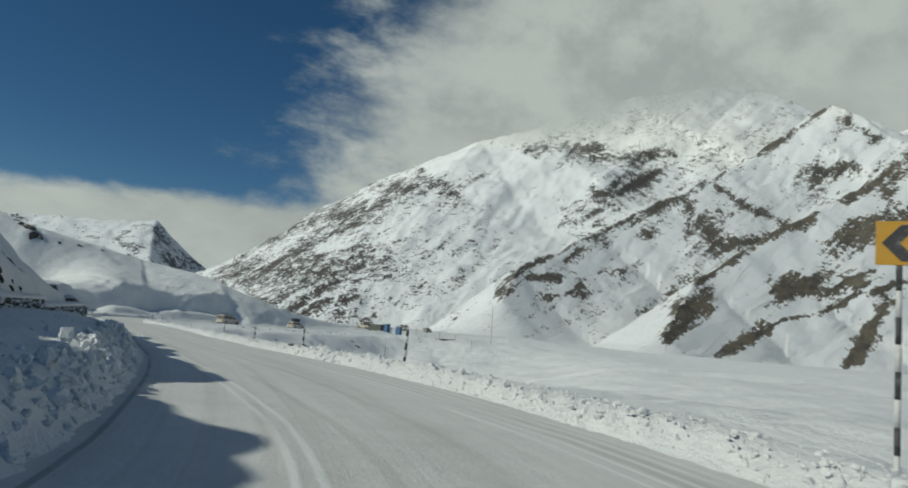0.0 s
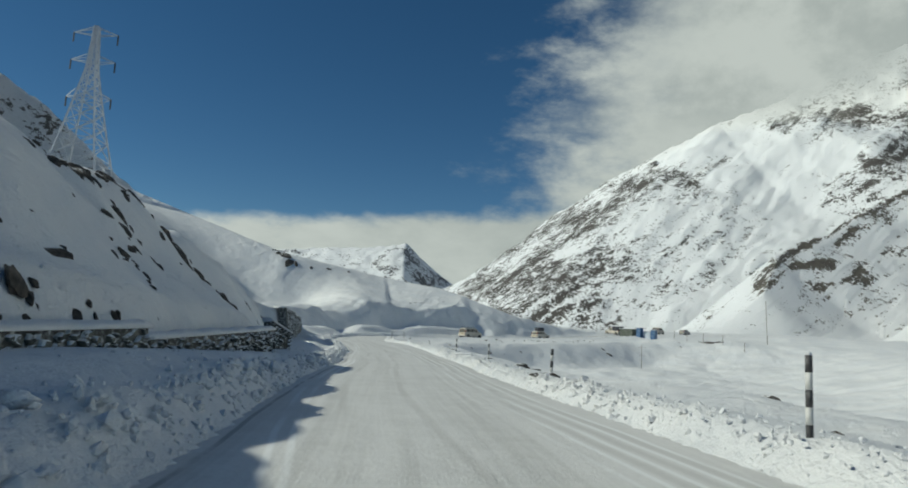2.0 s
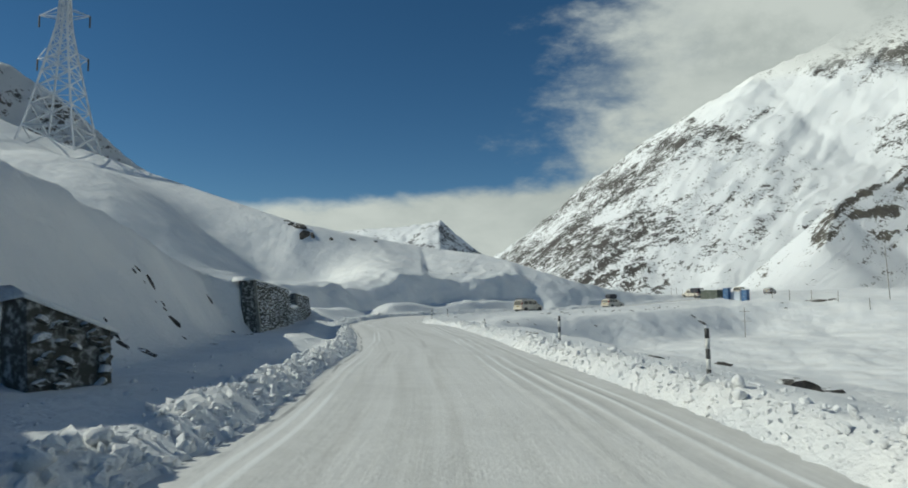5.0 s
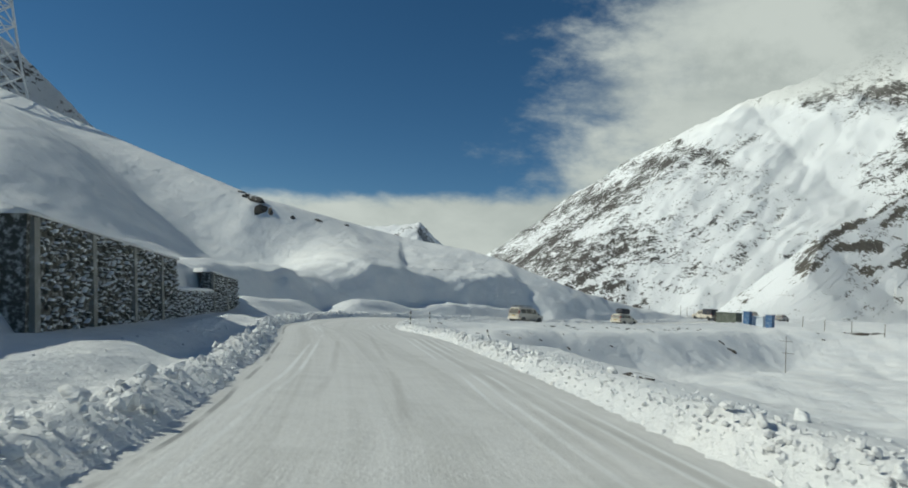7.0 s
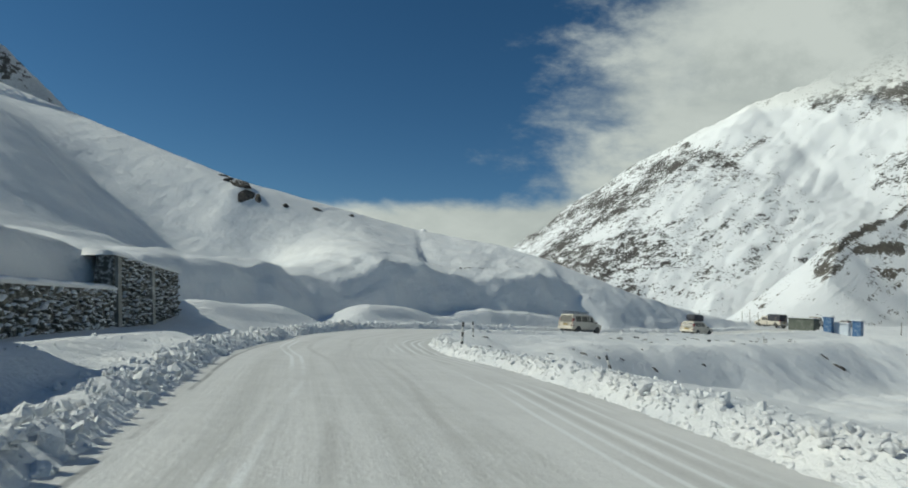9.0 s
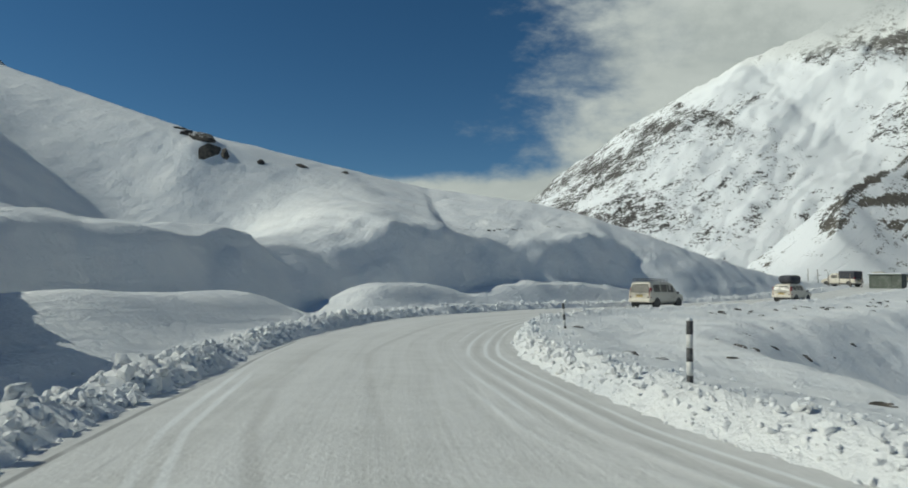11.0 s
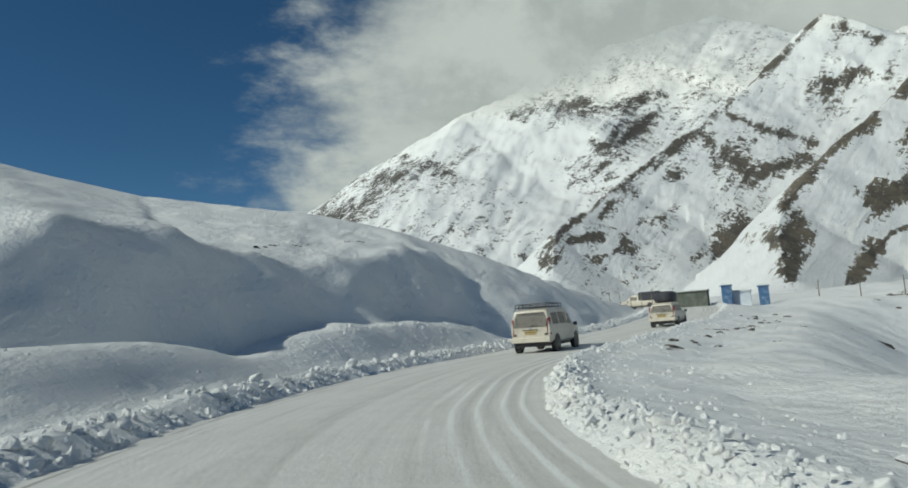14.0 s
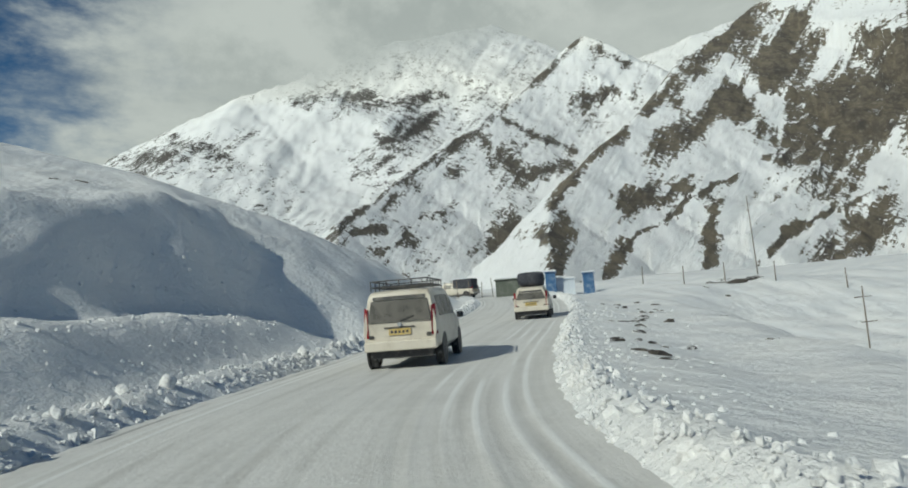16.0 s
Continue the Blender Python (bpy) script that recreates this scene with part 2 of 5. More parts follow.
# drifts below the slope: place along the line, offset, height, reach before, beyond and across
DRIFTS = ((104.2, -8.6, 1.3, 9.0, 5.0, 2.4), (118.2, -8.1, 1.6, 4.6, 5.2, 2.1), (131.5, -8.2, 1.75, 7.5, 9.0, 1.9), (83, -4.4, 0.25, 7.0, 7.0, 0.9))
CREST = np.array([(-420, 40, 150), (-190, 92, 62), (-121, 126, 32), (-73, 134, 15), (-57, 149, 11.6), (-46, 151, 10.0), (-40.7, 151, 8.6), (-34.6, 152, 6.5), (-30, 155, 4.8),
                  (-23, 166, 3.2), (-18, 180, 2.6), (-14, 215, 2.5)])


def ridge(x, y, line):
    """Distance to a crest line, its height there, and the side (1: beyond it, to the left of its run)."""
    best, hz, side = np.full(x.shape, 1e18), np.zeros(x.shape), np.zeros(x.shape)
    for (ax, ay, az), (bx, by, bz) in zip(line, line[1:]):
        ex, ey = bx - ax, by - ay
        t = np.clip(((x - ax) * ex + (y - ay) * ey) / (ex * ex + ey * ey), 0, 1)
        d = np.hypot(x - ax - t * ex, y - ay - t * ey)
        m = d < best
        best[m], hz[m] = d[m], (az + t * (bz - az))[m]
        side[m] = np.sign(ex * (y - ay) - ey * (x - ax))[m]
    return best, hz, side


def ground_z(x, y):
    shape = np.shape(x)
    x, y = np.asarray(x, float).ravel(), np.asarray(y, float).ravel()
    yp, u = along(x, y)
    zr = road_z(yp)
    le, re = left_edge(yp), right_edge(yp)
    # bed under the road
    z = zr - 0.16 * (1 - smooth(0.0, 0.7, np.maximum(le - u, u - re)))
    # ploughed banks
    n = fbm(x, y, 1.6, 4, 7)
    lb, rb = -(u - le), u - re
    z = z + np.where(lb > 0, (0.34 + 0.22 * (1 - smooth(26, 40, yp))) * (1 + 0.5 * n) * np.exp(-((lb - 0.75) / 0.5) ** 2), 0)
    z = z + np.where(lb > 0, np.interp(yp, *DITCH) * np.where(yp < 50, smooth(0.5, 2.0, lb), smooth(1.4, 2.9, lb)), 0)
    z = z + np.where(rb > 0, 0.30 * (1 + 0.7 * n) * np.exp(-((rb - 0.6) / 0.42) ** 2), 0)
    # right: a shelf, then a hollow, then the valley floor
    far = np.maximum(rb - 1.2, 0)
    hollow = 4.6 * smooth(5, 15, far + 2.0 * fbm(x, y, 14, 3, 18)) * smooth(40, 68, y) * (1 - smooth(150, 168, y)) * (1 - smooth(10, 42, x)) + 1.6 * smooth(8, 40, far) * (1 - smooth(40, 70, y))
    drop = 0.35 * smooth(0, 3, far) + hollow
    right = zr - drop + 1.2 * fbm(x, y, 34, 4, 3) * smooth(6, 30, far) + (1.25 * np.abs(fbm(x, 0.7 * y, 15, 4, 29)) + 0.3 * np.abs(fbm(x, y, 4.5, 3, 30)) - 0.2) * smooth(2.5, 9, far) + (0.16 * fbm(x, y, 4, 5, 5, 0.6) + 0.10 * np.abs(fbm(x, y, 2.2, 3, 27, 0.6))) * smooth(0, 3, far)
    right = right + smooth(150, 600, np.hypot(x + 20, y - 80)) * 6
    z = np.where(rb > 1.2, right + (z - zr) * np.exp(-far), z)
    z = z + np.where(rb > 0, np.interp(yp, *SHELF) * smooth(0.2, 1.4, rb) * (1 - smooth(2.2, 7, rb)), 0)
    # left: the ditch, the steep foot and the long slope to the crest
    foot, hi, wide = (np.interp(yp, FOOT[0], FOOT[k]) for k in (1, 2, 3))
    dl = -u - foot
    cut = smooth(97, 106, yp)
    dl = dl + cut * (0.7 * fbm(yp, u * 0.4, 7, 3, 14) + 0.4 * fbm(yp * 0.35, u * 1.6, 1.5, 3, 19)) * smooth(-1, 1.5, dl)
    hi = hi * (1 + cut * 0.10 * fbm(yp, u * 0.2, 5, 3, 15))
    z0 = z
    rough = 1 + 0.05 * n + 0.16 * fbm(x, y, 2.6, 4, 23) * smooth(124, 130, yp)
    for dy, du, dh, la, lb2, lc in DRIFTS:
        reach = np.where(yp < dy, np.abs(yp - dy) / la, np.abs(yp - dy) / lb2)
        z = z + np.where(u < le, dh * np.exp(-(reach ** 4.5 + (np.abs(u - du) / lc) ** 2.8)) * rough, 0)
    dc, hc, side = ridge(x, y, CREST)
    g = np.clip(dl, 0, None) / (np.clip(dl, 0, None) + dc + 1e-6)
    face = np.clip(dl / wide, 0, 1)
    face = hi * (smooth(0, 1, face) * (1 - cut) + cut * face**1.15) + np.interp(yp, *BACKFILL) * smooth(0.05, 0.6, dl)
    base = np.where(u < le, z0, zr)
    hill = base + face + (hc - base - face) * g**1.15
    beyond = hc - 0.22 * dc
    hill = np.where((side > 0) & (dl > 0), np.minimum(beyond, hc), hill)
    pa, pb = 0.87 * x + 0.5 * y, (-0.5 * x + 0.87 * y) / 3.2
    hill = hill + smooth(3, 14, dl) * (3.2 * fbm(pa, pb, 17, 2, 16) + 1.1 * fbm(pa, pb, 6, 3, 17) + 0.7 * fbm(pa, pb, 2.6, 4, 28, 0.6)) * smooth(2, 16, dc) * (1 - 0.75 * cut)
    hill = hill + smooth(0, 6, dl) * (0.5 * fbm(x, y, 12, 4, 11) + 0.22 * fbm(x * 0.6 + y * 0.4, y * 0.3 - x * 0.2, 2.2, 3, 12)) * np.minimum(1, dc / 12 + 0.25)
    # a gully running down from the rocks on the crest
    ga, gc = 0.544 * (x + 72.5) - 0.839 * (y - 134), -0.839 * (x + 72.5) - 0.544 * (y - 134)
    gw = np.exp(-((np.abs(gc) / np.where(gc > 0, 20.0, 9.0)) ** np.where(gc > 0, 1.6, 2.0))) * smooth(-10, 4, ga) * (1 - smooth(24, 44, ga))
    hill = hill - np.minimum(12.0, 0.62 * np.maximum(hill - base, 0)) * gw * smooth(1.5, 13, dc) * smooth(4, 14, dl)
    hill = hill + 6.5 * np.exp(-(((x + 92) / 24) ** 2 + ((y - 110) / 18) ** 2)) * smooth(2, 14, dc) * smooth(6, 30, dl)
    hill = hill + cut * (0.40 * fbm(x, y, 2.6, 4, 31, 0.55) + 0.25 * np.abs(fbm(yp * 0.5, hill * 1.6, 1.4, 3, 32))) * smooth(0.2, 1.2, dl) * (1 - smooth(4.5, 8, dl))
    near = (1 - smooth(60, 72, yp)) * smooth(0.4, 2.5, dl)
    hill = hill + near * (0.42 * fbm(x, y, 2.4, 4, 24, 0.6) + 0.75 * np.abs(fbm(pa * 1.5, pb * 4.0, 5, 4, 25)) - 0.2)
    z = np.where((dl > 0) & (u < 0), np.maximum(hill, np.where(yp > 97, z, -99)), z)
    return z.reshape(shape)


def spread(lo, hi, step, reach, growth=1.12):
    mid = np.arange(lo, hi + 1e-6, step)
    out, d, a = [], step, 0.0
    while a < reach:
        d *= growth
        a += d
        out.append(a)
    out = np.array(out)
    return np.r_[(lo - out)[::-1], mid, hi + out]


def build_ground():
    xs, ys = spread(-76, 16, 0.38, 4200, 1.08), spread(2, 160, 0.4, 4200, 1.1)
    X, Y = np.meshgrid(xs, ys, indexing="ij")
    Z = ground_z(X, Y)
    me = mesh_of("ground", np.stack([X, Y, Z], -1).reshape(-1, 3), grid_faces(len(xs), len(ys)), [M_SNOW])
    tagged(new("ground", me), "snow-covered valley floor, road bed and hillside", "ground", kind="structure")


build_ground()


# ---------------------------------------------------------------- mountains
def mountain_material(name, cover, speck, streak, brown, grain, high, tall, fans, crest, swing=0.0, bare=0.0):
    """Snow on rock: cover is the threshold of bare ground, speck and streak the weights of scattered rock and of slanting bands, high how much barer it gets up to the height tall, bare the weight of the strips of bare ground."""
    m = Mat(name, 0.85, spec=0.2)
    geo = m.node("ShaderNodeNewGeometry")
    sep = m.node("ShaderNodeSeparateXYZ")
    m.link(geo.outputs["Normal"], sep.inputs[0])
    first = m.node("ShaderNodeUVMap")
    first.uv_map = "UVMap"
    uv = first.outputs[0]
    turned = m.node("ShaderNodeVectorRotate")
    turned.rotation_type = "Z_AXIS"
    turned.inputs["Angle"].default_value = radians(swing)
    m.link(uv, turned.inputs["Vector"])
    big = m.noise(0.0065, 5, 0.55, dist=0.5)
    mid = m.noise(grain, 9, 0.72)
    fine = m.noise(grain * 4, 6, 0.7)
    bands = m.noise(0.60, 12, 0.74, stretch=(1.25, 0.28, 1), dist=0.6, vec=turned.outputs[0])
    v = m.math("MULTIPLY", m.math("SUBTRACT", big, 0.5), 1.1)
    v = m.math("ADD", v, m.math("MULTIPLY", m.math("SUBTRACT", mid, 0.5), speck))
    v = m.math("ADD", v, m.math("MULTIPLY", m.math("SUBTRACT", bands, 0.5), streak))
    v = m.math("ADD", v, m.math("MULTIPLY", m.math("SUBTRACT", fine, 0.5), 0.75 * speck))
    v = m.math("ADD", v, m.math("MULTIPLY", m.math("SUBTRACT", 0.78, sep.outputs[2]), 0.7))
    pos = m.node("ShaderNodeSeparateXYZ")
    m.link(m.tc, pos.inputs[0])
    v = m.math("ADD", v, m.math("MULTIPLY", m.math("SUBTRACT", m.math("DIVIDE", pos.outputs[2], tall), 0.5), high))
    # fans of avalanche snow bury the feet of the slopes
    sp = m.node("ShaderNodeSeparateXYZ")
    m.link(uv, sp.inputs[0])
    turn = m.math("ADD", m.math("MULTIPLY", sp.outputs[0], 0.6), m.math("MULTIPLY", sp.outputs[1], 0.8))
    rise = m.math("SUBTRACT", m.math("MULTIPLY", sp.outputs[1], 0.6), m.math("MULTIPLY", sp.outputs[0], 0.8))
    rise = m.math("ADD", rise, m.math("MULTIPLY", m.math("SUBTRACT", bands, 0.5), 9.0))
    fan = m.math("MULTIPLY", m.ramp(rise, 15.0, 5.0), m.ramp(turn, -7.0, 1.0))
    v = m.math("SUBTRACT", v, m.math("MULTIPLY", fan, fans))
    cm = m.node("ShaderNodeUVMap")
    cm.uv_map = "crest"
    cs = m.node("ShaderNodeSeparateXYZ")
    m.link(cm.outputs[0], cs.inputs[0])
    v = m.math("ADD", v, m.ramp(cs.outputs[0], 26.0, 6.0, 0.0, crest))
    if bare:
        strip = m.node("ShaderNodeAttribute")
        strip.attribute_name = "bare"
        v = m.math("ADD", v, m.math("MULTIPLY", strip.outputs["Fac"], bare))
    rock = m.mixc(m.ramp(mid, 0.35, 0.65), (0.075, 0.068, 0.062), brown)
    rock = m.mixc(m.ramp(fine, 0.5, 0.75, 0.0, 0.35), rock, (0.32, 0.31, 0.30))
    m.color(m.mixc(m.ramp(v, cover, cover + 0.05), (0.82, 0.83, 0.84), rock))
    m.bump(bands, 5.0).bump(mid, 1.0).bump(fine, 0.35)
    return m.m


def at(az, el, r, eye=(-38, 118)):
    """A place seen from eye at an azimuth from north and an elevation, r metres off."""
    return (eye[0] + r * math.sin(radians(az)), eye[1] + r * math.cos(radians(az)), 1.5 + r * math.tan(radians(el)))


START = (6, 5)
RIDGES = {
    # name: label, steepness, (cover, speck, streak, rock colour), crest line
    "mountain": ("snowy mountain with scattered dark rock and a rounded shoulder", 0.62, (0.03, 2.1, 2.0, (0.085, 0.078, 0.072), 0.06, -0.05, 500, 0.10, 0.0, 0.0, 0.27),
                 [at(-22, 2.0, 2100, START), at(-18.8, 3.5, 1950, START), at(-9.5, 10.3, 1750, START), at(-2, 15.0, 1650, START), at(2.3, 17.0, 1600, START), at(7.3, 18.4, 1650, START), at(14, 21, 1900, START), at(24, 22, 2400, START)]),
    "mountain_ridge": ("snowy mountain ridge with a bare brown rock crest", 0.72, (0.04, 1.6, 2.3, (0.13, 0.115, 0.095), 0.06, 0.0, 500, 0.0, 0.0, -8, 0.27),
                       [at(11.0, 4.5, 560), at(11.4, 7.5, 640), at(15, 9.6, 760), at(17.6, 11.5, 860), at(22.8, 14.4, 1020), at(25.5, 15.6, 1130), at(28.1, 17.1, 1260), at(30.8, 19.2, 1400), at(33.5, 21.1, 1520), at(35.8, 19.8, 1600), at(38, 18.6, 1700), at(46, 20, 2000)]),
    "mountain_spur": ("steep brown rocky mountain spur streaked with snow", 0.75, (0.02, 1.1, 2.1, (0.17, 0.145, 0.11), 0.05, 0.12, 400, 0.0, 0.0, -12, 0.33),
                      [at(29.6, 2.5, 430), at(29.8, 7.9, 560), at(32.4, 11.0, 650), at(37.6, 14.5, 800), at(42.6, 18.2, 980), at(47.2, 20.6, 1120), at(58, 24, 1300), at(75, 24, 1500)]),
    "far_mountain": ("distant pale snowy mountain peak under cloud", 0.55, (0.10, 1.4, 0.5, (0.17, 0.17, 0.18), 0.02, 0.0, 400, 0.0, 0.0),
                     [at(-45, 5.0, 3300, START), at(-36, 5.2, 3300, START), at(-31.2, 5.8, 3300, START), at(-26, 6.2, 3200, START), at(-23.2, 6.8, 3200, START), at(-20.5, 4.6, 3200, START), at(-18.0, 2.6, 3200, START)]),
    "rocky_hill": ("rocky snow-dusted hillside behind the pylon", 0.7, (0.13, 1.5, 0.6, (0.14, 0.125, 0.11), 0.08, 0.0, 120, 0.0, 0.0),
                   [at(-100, 26, 420, (0, 27)), at(-70, 22, 420, (0, 27)), at(-55, 16.2, 400, (0, 27)), at(-50, 12.8, 390, (0, 27)), at(-45.2, 9.4, 380, (0, 27)), at(-40, 6.0, 380, (0, 27)), at(-36, 3.0, 380, (0, 27))]),
}


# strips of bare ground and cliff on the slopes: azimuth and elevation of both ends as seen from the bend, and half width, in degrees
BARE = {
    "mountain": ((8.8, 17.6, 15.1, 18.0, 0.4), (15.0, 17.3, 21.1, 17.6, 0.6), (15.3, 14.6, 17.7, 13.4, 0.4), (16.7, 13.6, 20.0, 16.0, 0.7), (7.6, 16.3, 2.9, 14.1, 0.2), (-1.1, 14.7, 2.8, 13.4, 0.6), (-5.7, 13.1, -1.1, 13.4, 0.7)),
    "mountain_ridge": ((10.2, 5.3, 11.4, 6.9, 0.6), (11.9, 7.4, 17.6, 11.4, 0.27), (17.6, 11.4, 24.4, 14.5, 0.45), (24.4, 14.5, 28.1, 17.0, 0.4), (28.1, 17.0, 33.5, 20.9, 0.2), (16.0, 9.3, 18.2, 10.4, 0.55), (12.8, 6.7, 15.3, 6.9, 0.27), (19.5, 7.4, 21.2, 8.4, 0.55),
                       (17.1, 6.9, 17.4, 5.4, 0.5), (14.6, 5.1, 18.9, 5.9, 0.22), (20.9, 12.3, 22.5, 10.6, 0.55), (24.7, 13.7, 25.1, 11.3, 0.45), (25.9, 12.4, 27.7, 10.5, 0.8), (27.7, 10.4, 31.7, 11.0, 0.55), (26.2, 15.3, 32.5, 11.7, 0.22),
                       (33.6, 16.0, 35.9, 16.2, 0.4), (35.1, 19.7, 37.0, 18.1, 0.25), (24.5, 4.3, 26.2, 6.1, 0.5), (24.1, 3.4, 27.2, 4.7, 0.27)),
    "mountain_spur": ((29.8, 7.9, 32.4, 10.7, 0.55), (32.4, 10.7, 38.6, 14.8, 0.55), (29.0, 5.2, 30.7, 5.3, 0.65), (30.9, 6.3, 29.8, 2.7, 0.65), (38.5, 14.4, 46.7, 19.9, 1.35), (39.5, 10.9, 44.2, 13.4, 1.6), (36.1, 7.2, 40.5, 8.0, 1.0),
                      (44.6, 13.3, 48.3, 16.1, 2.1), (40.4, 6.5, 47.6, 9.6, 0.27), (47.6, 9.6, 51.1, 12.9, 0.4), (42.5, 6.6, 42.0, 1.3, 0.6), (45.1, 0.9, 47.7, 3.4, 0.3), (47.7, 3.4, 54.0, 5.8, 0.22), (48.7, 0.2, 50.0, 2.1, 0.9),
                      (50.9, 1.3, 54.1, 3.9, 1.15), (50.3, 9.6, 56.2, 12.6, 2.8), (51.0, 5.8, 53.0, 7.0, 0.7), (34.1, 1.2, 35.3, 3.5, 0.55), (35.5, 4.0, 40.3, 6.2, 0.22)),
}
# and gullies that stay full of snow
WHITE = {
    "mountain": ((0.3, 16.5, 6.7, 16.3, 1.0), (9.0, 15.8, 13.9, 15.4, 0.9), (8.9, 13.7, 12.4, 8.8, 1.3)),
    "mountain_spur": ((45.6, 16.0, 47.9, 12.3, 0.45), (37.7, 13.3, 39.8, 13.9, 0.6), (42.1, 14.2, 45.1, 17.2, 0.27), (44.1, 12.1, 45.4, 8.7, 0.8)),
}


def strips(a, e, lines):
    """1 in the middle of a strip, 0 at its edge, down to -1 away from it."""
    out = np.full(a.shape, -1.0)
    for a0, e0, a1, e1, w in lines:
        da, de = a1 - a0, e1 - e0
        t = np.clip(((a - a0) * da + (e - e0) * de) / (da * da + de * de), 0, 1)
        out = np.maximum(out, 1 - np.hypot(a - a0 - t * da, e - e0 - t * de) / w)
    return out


def build_mountain(name, label, steep, look_of, line, seed):
    line = np.array(line)
    o = np.array((-20.0, 70.0))
    az = np.degrees(np.arctan2(line[:, 0] - o[0], line[:, 1] - o[1]))
    dist = np.hypot(line[:, 0] - o[0], line[:, 1] - o[1])
    half = line[:, 2].max() / steep
    a = np.linspace(az.min() - 14, az.max() + 14, 620 if name in BARE else 360)
    lo = max(240, dist.min() - half)
    r = np.geomspace(lo, dist.max() + 350, 300 if name in BARE else 170)
    A, R = np.meshgrid(np.radians(a), r, indexing="ij")
    X, Y = o[0] + R * np.sin(A), o[1] + R * np.cos(A)
    wx, wy = X + 16 * fbm(X, Y, 160, 4, seed), Y + 16 * fbm(X, Y, 160, 4, seed + 1)
    d, hz, _ = ridge(wx, wy, [tuple(p) for p in line])
    Z = hz - steep * d
    up = np.clip(hz / 150, 0.1, 1)
    turn, rise = np.degrees(A), np.degrees(np.arctan2(Z - 1.5, R))
    gul = np.abs(fbm((0.6 * turn - 0.8 * rise) * 20, (0.8 * turn + 0.6 * rise) * 7, 90, 5, seed + 2, 0.6))
    Z = Z + up * (-24 * (0.35 - gul) * smooth(0, 130, d) + 10 * fbm(X, Y, 60, 5, seed + 3, 0.55))
    Z = np.where(Z < 12, 12 - (12 - Z) * 0.6, Z)
    Z = np.maximum(Z, -25)
    me = mesh_of(name, np.stack([X, Y, Z], -1).reshape(-1, 3), grid_faces(*X.shape), [mountain_material(name, *look_of)])
    me.flip_normals()
    turn, rise = np.degrees(A), np.degrees(np.arctan2(Z - 1.5, R))
    uv = np.stack([0.6 * turn - 0.8 * rise, 0.8 * turn + 0.6 * rise], -1).reshape(-1, 2)
    index = np.zeros(len(me.loops), int)
    me.loops.foreach_get("vertex_index", index)
    me.uv_layers.new(name="UVMap").data.foreach_set("uv", uv[index].astype(np.float32).ravel())
    me.uv_layers.new(name="crest").data.foreach_set("uv", np.stack([d, hz], -1).reshape(-1, 2)[index].astype(np.float32).ravel())
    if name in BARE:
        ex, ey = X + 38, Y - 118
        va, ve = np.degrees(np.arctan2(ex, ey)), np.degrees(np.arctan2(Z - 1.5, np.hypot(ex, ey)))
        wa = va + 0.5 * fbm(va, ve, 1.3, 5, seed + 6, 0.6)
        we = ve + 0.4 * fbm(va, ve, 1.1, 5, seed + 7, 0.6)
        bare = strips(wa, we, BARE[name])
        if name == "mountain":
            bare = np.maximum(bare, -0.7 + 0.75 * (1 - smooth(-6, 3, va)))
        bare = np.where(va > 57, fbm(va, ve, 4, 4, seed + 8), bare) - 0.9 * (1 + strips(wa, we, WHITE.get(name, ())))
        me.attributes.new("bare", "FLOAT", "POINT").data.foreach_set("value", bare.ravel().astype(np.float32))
    tagged(new(name, me), label, "mountain", kind="structure")


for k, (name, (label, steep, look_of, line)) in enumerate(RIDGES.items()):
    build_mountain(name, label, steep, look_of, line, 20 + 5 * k)


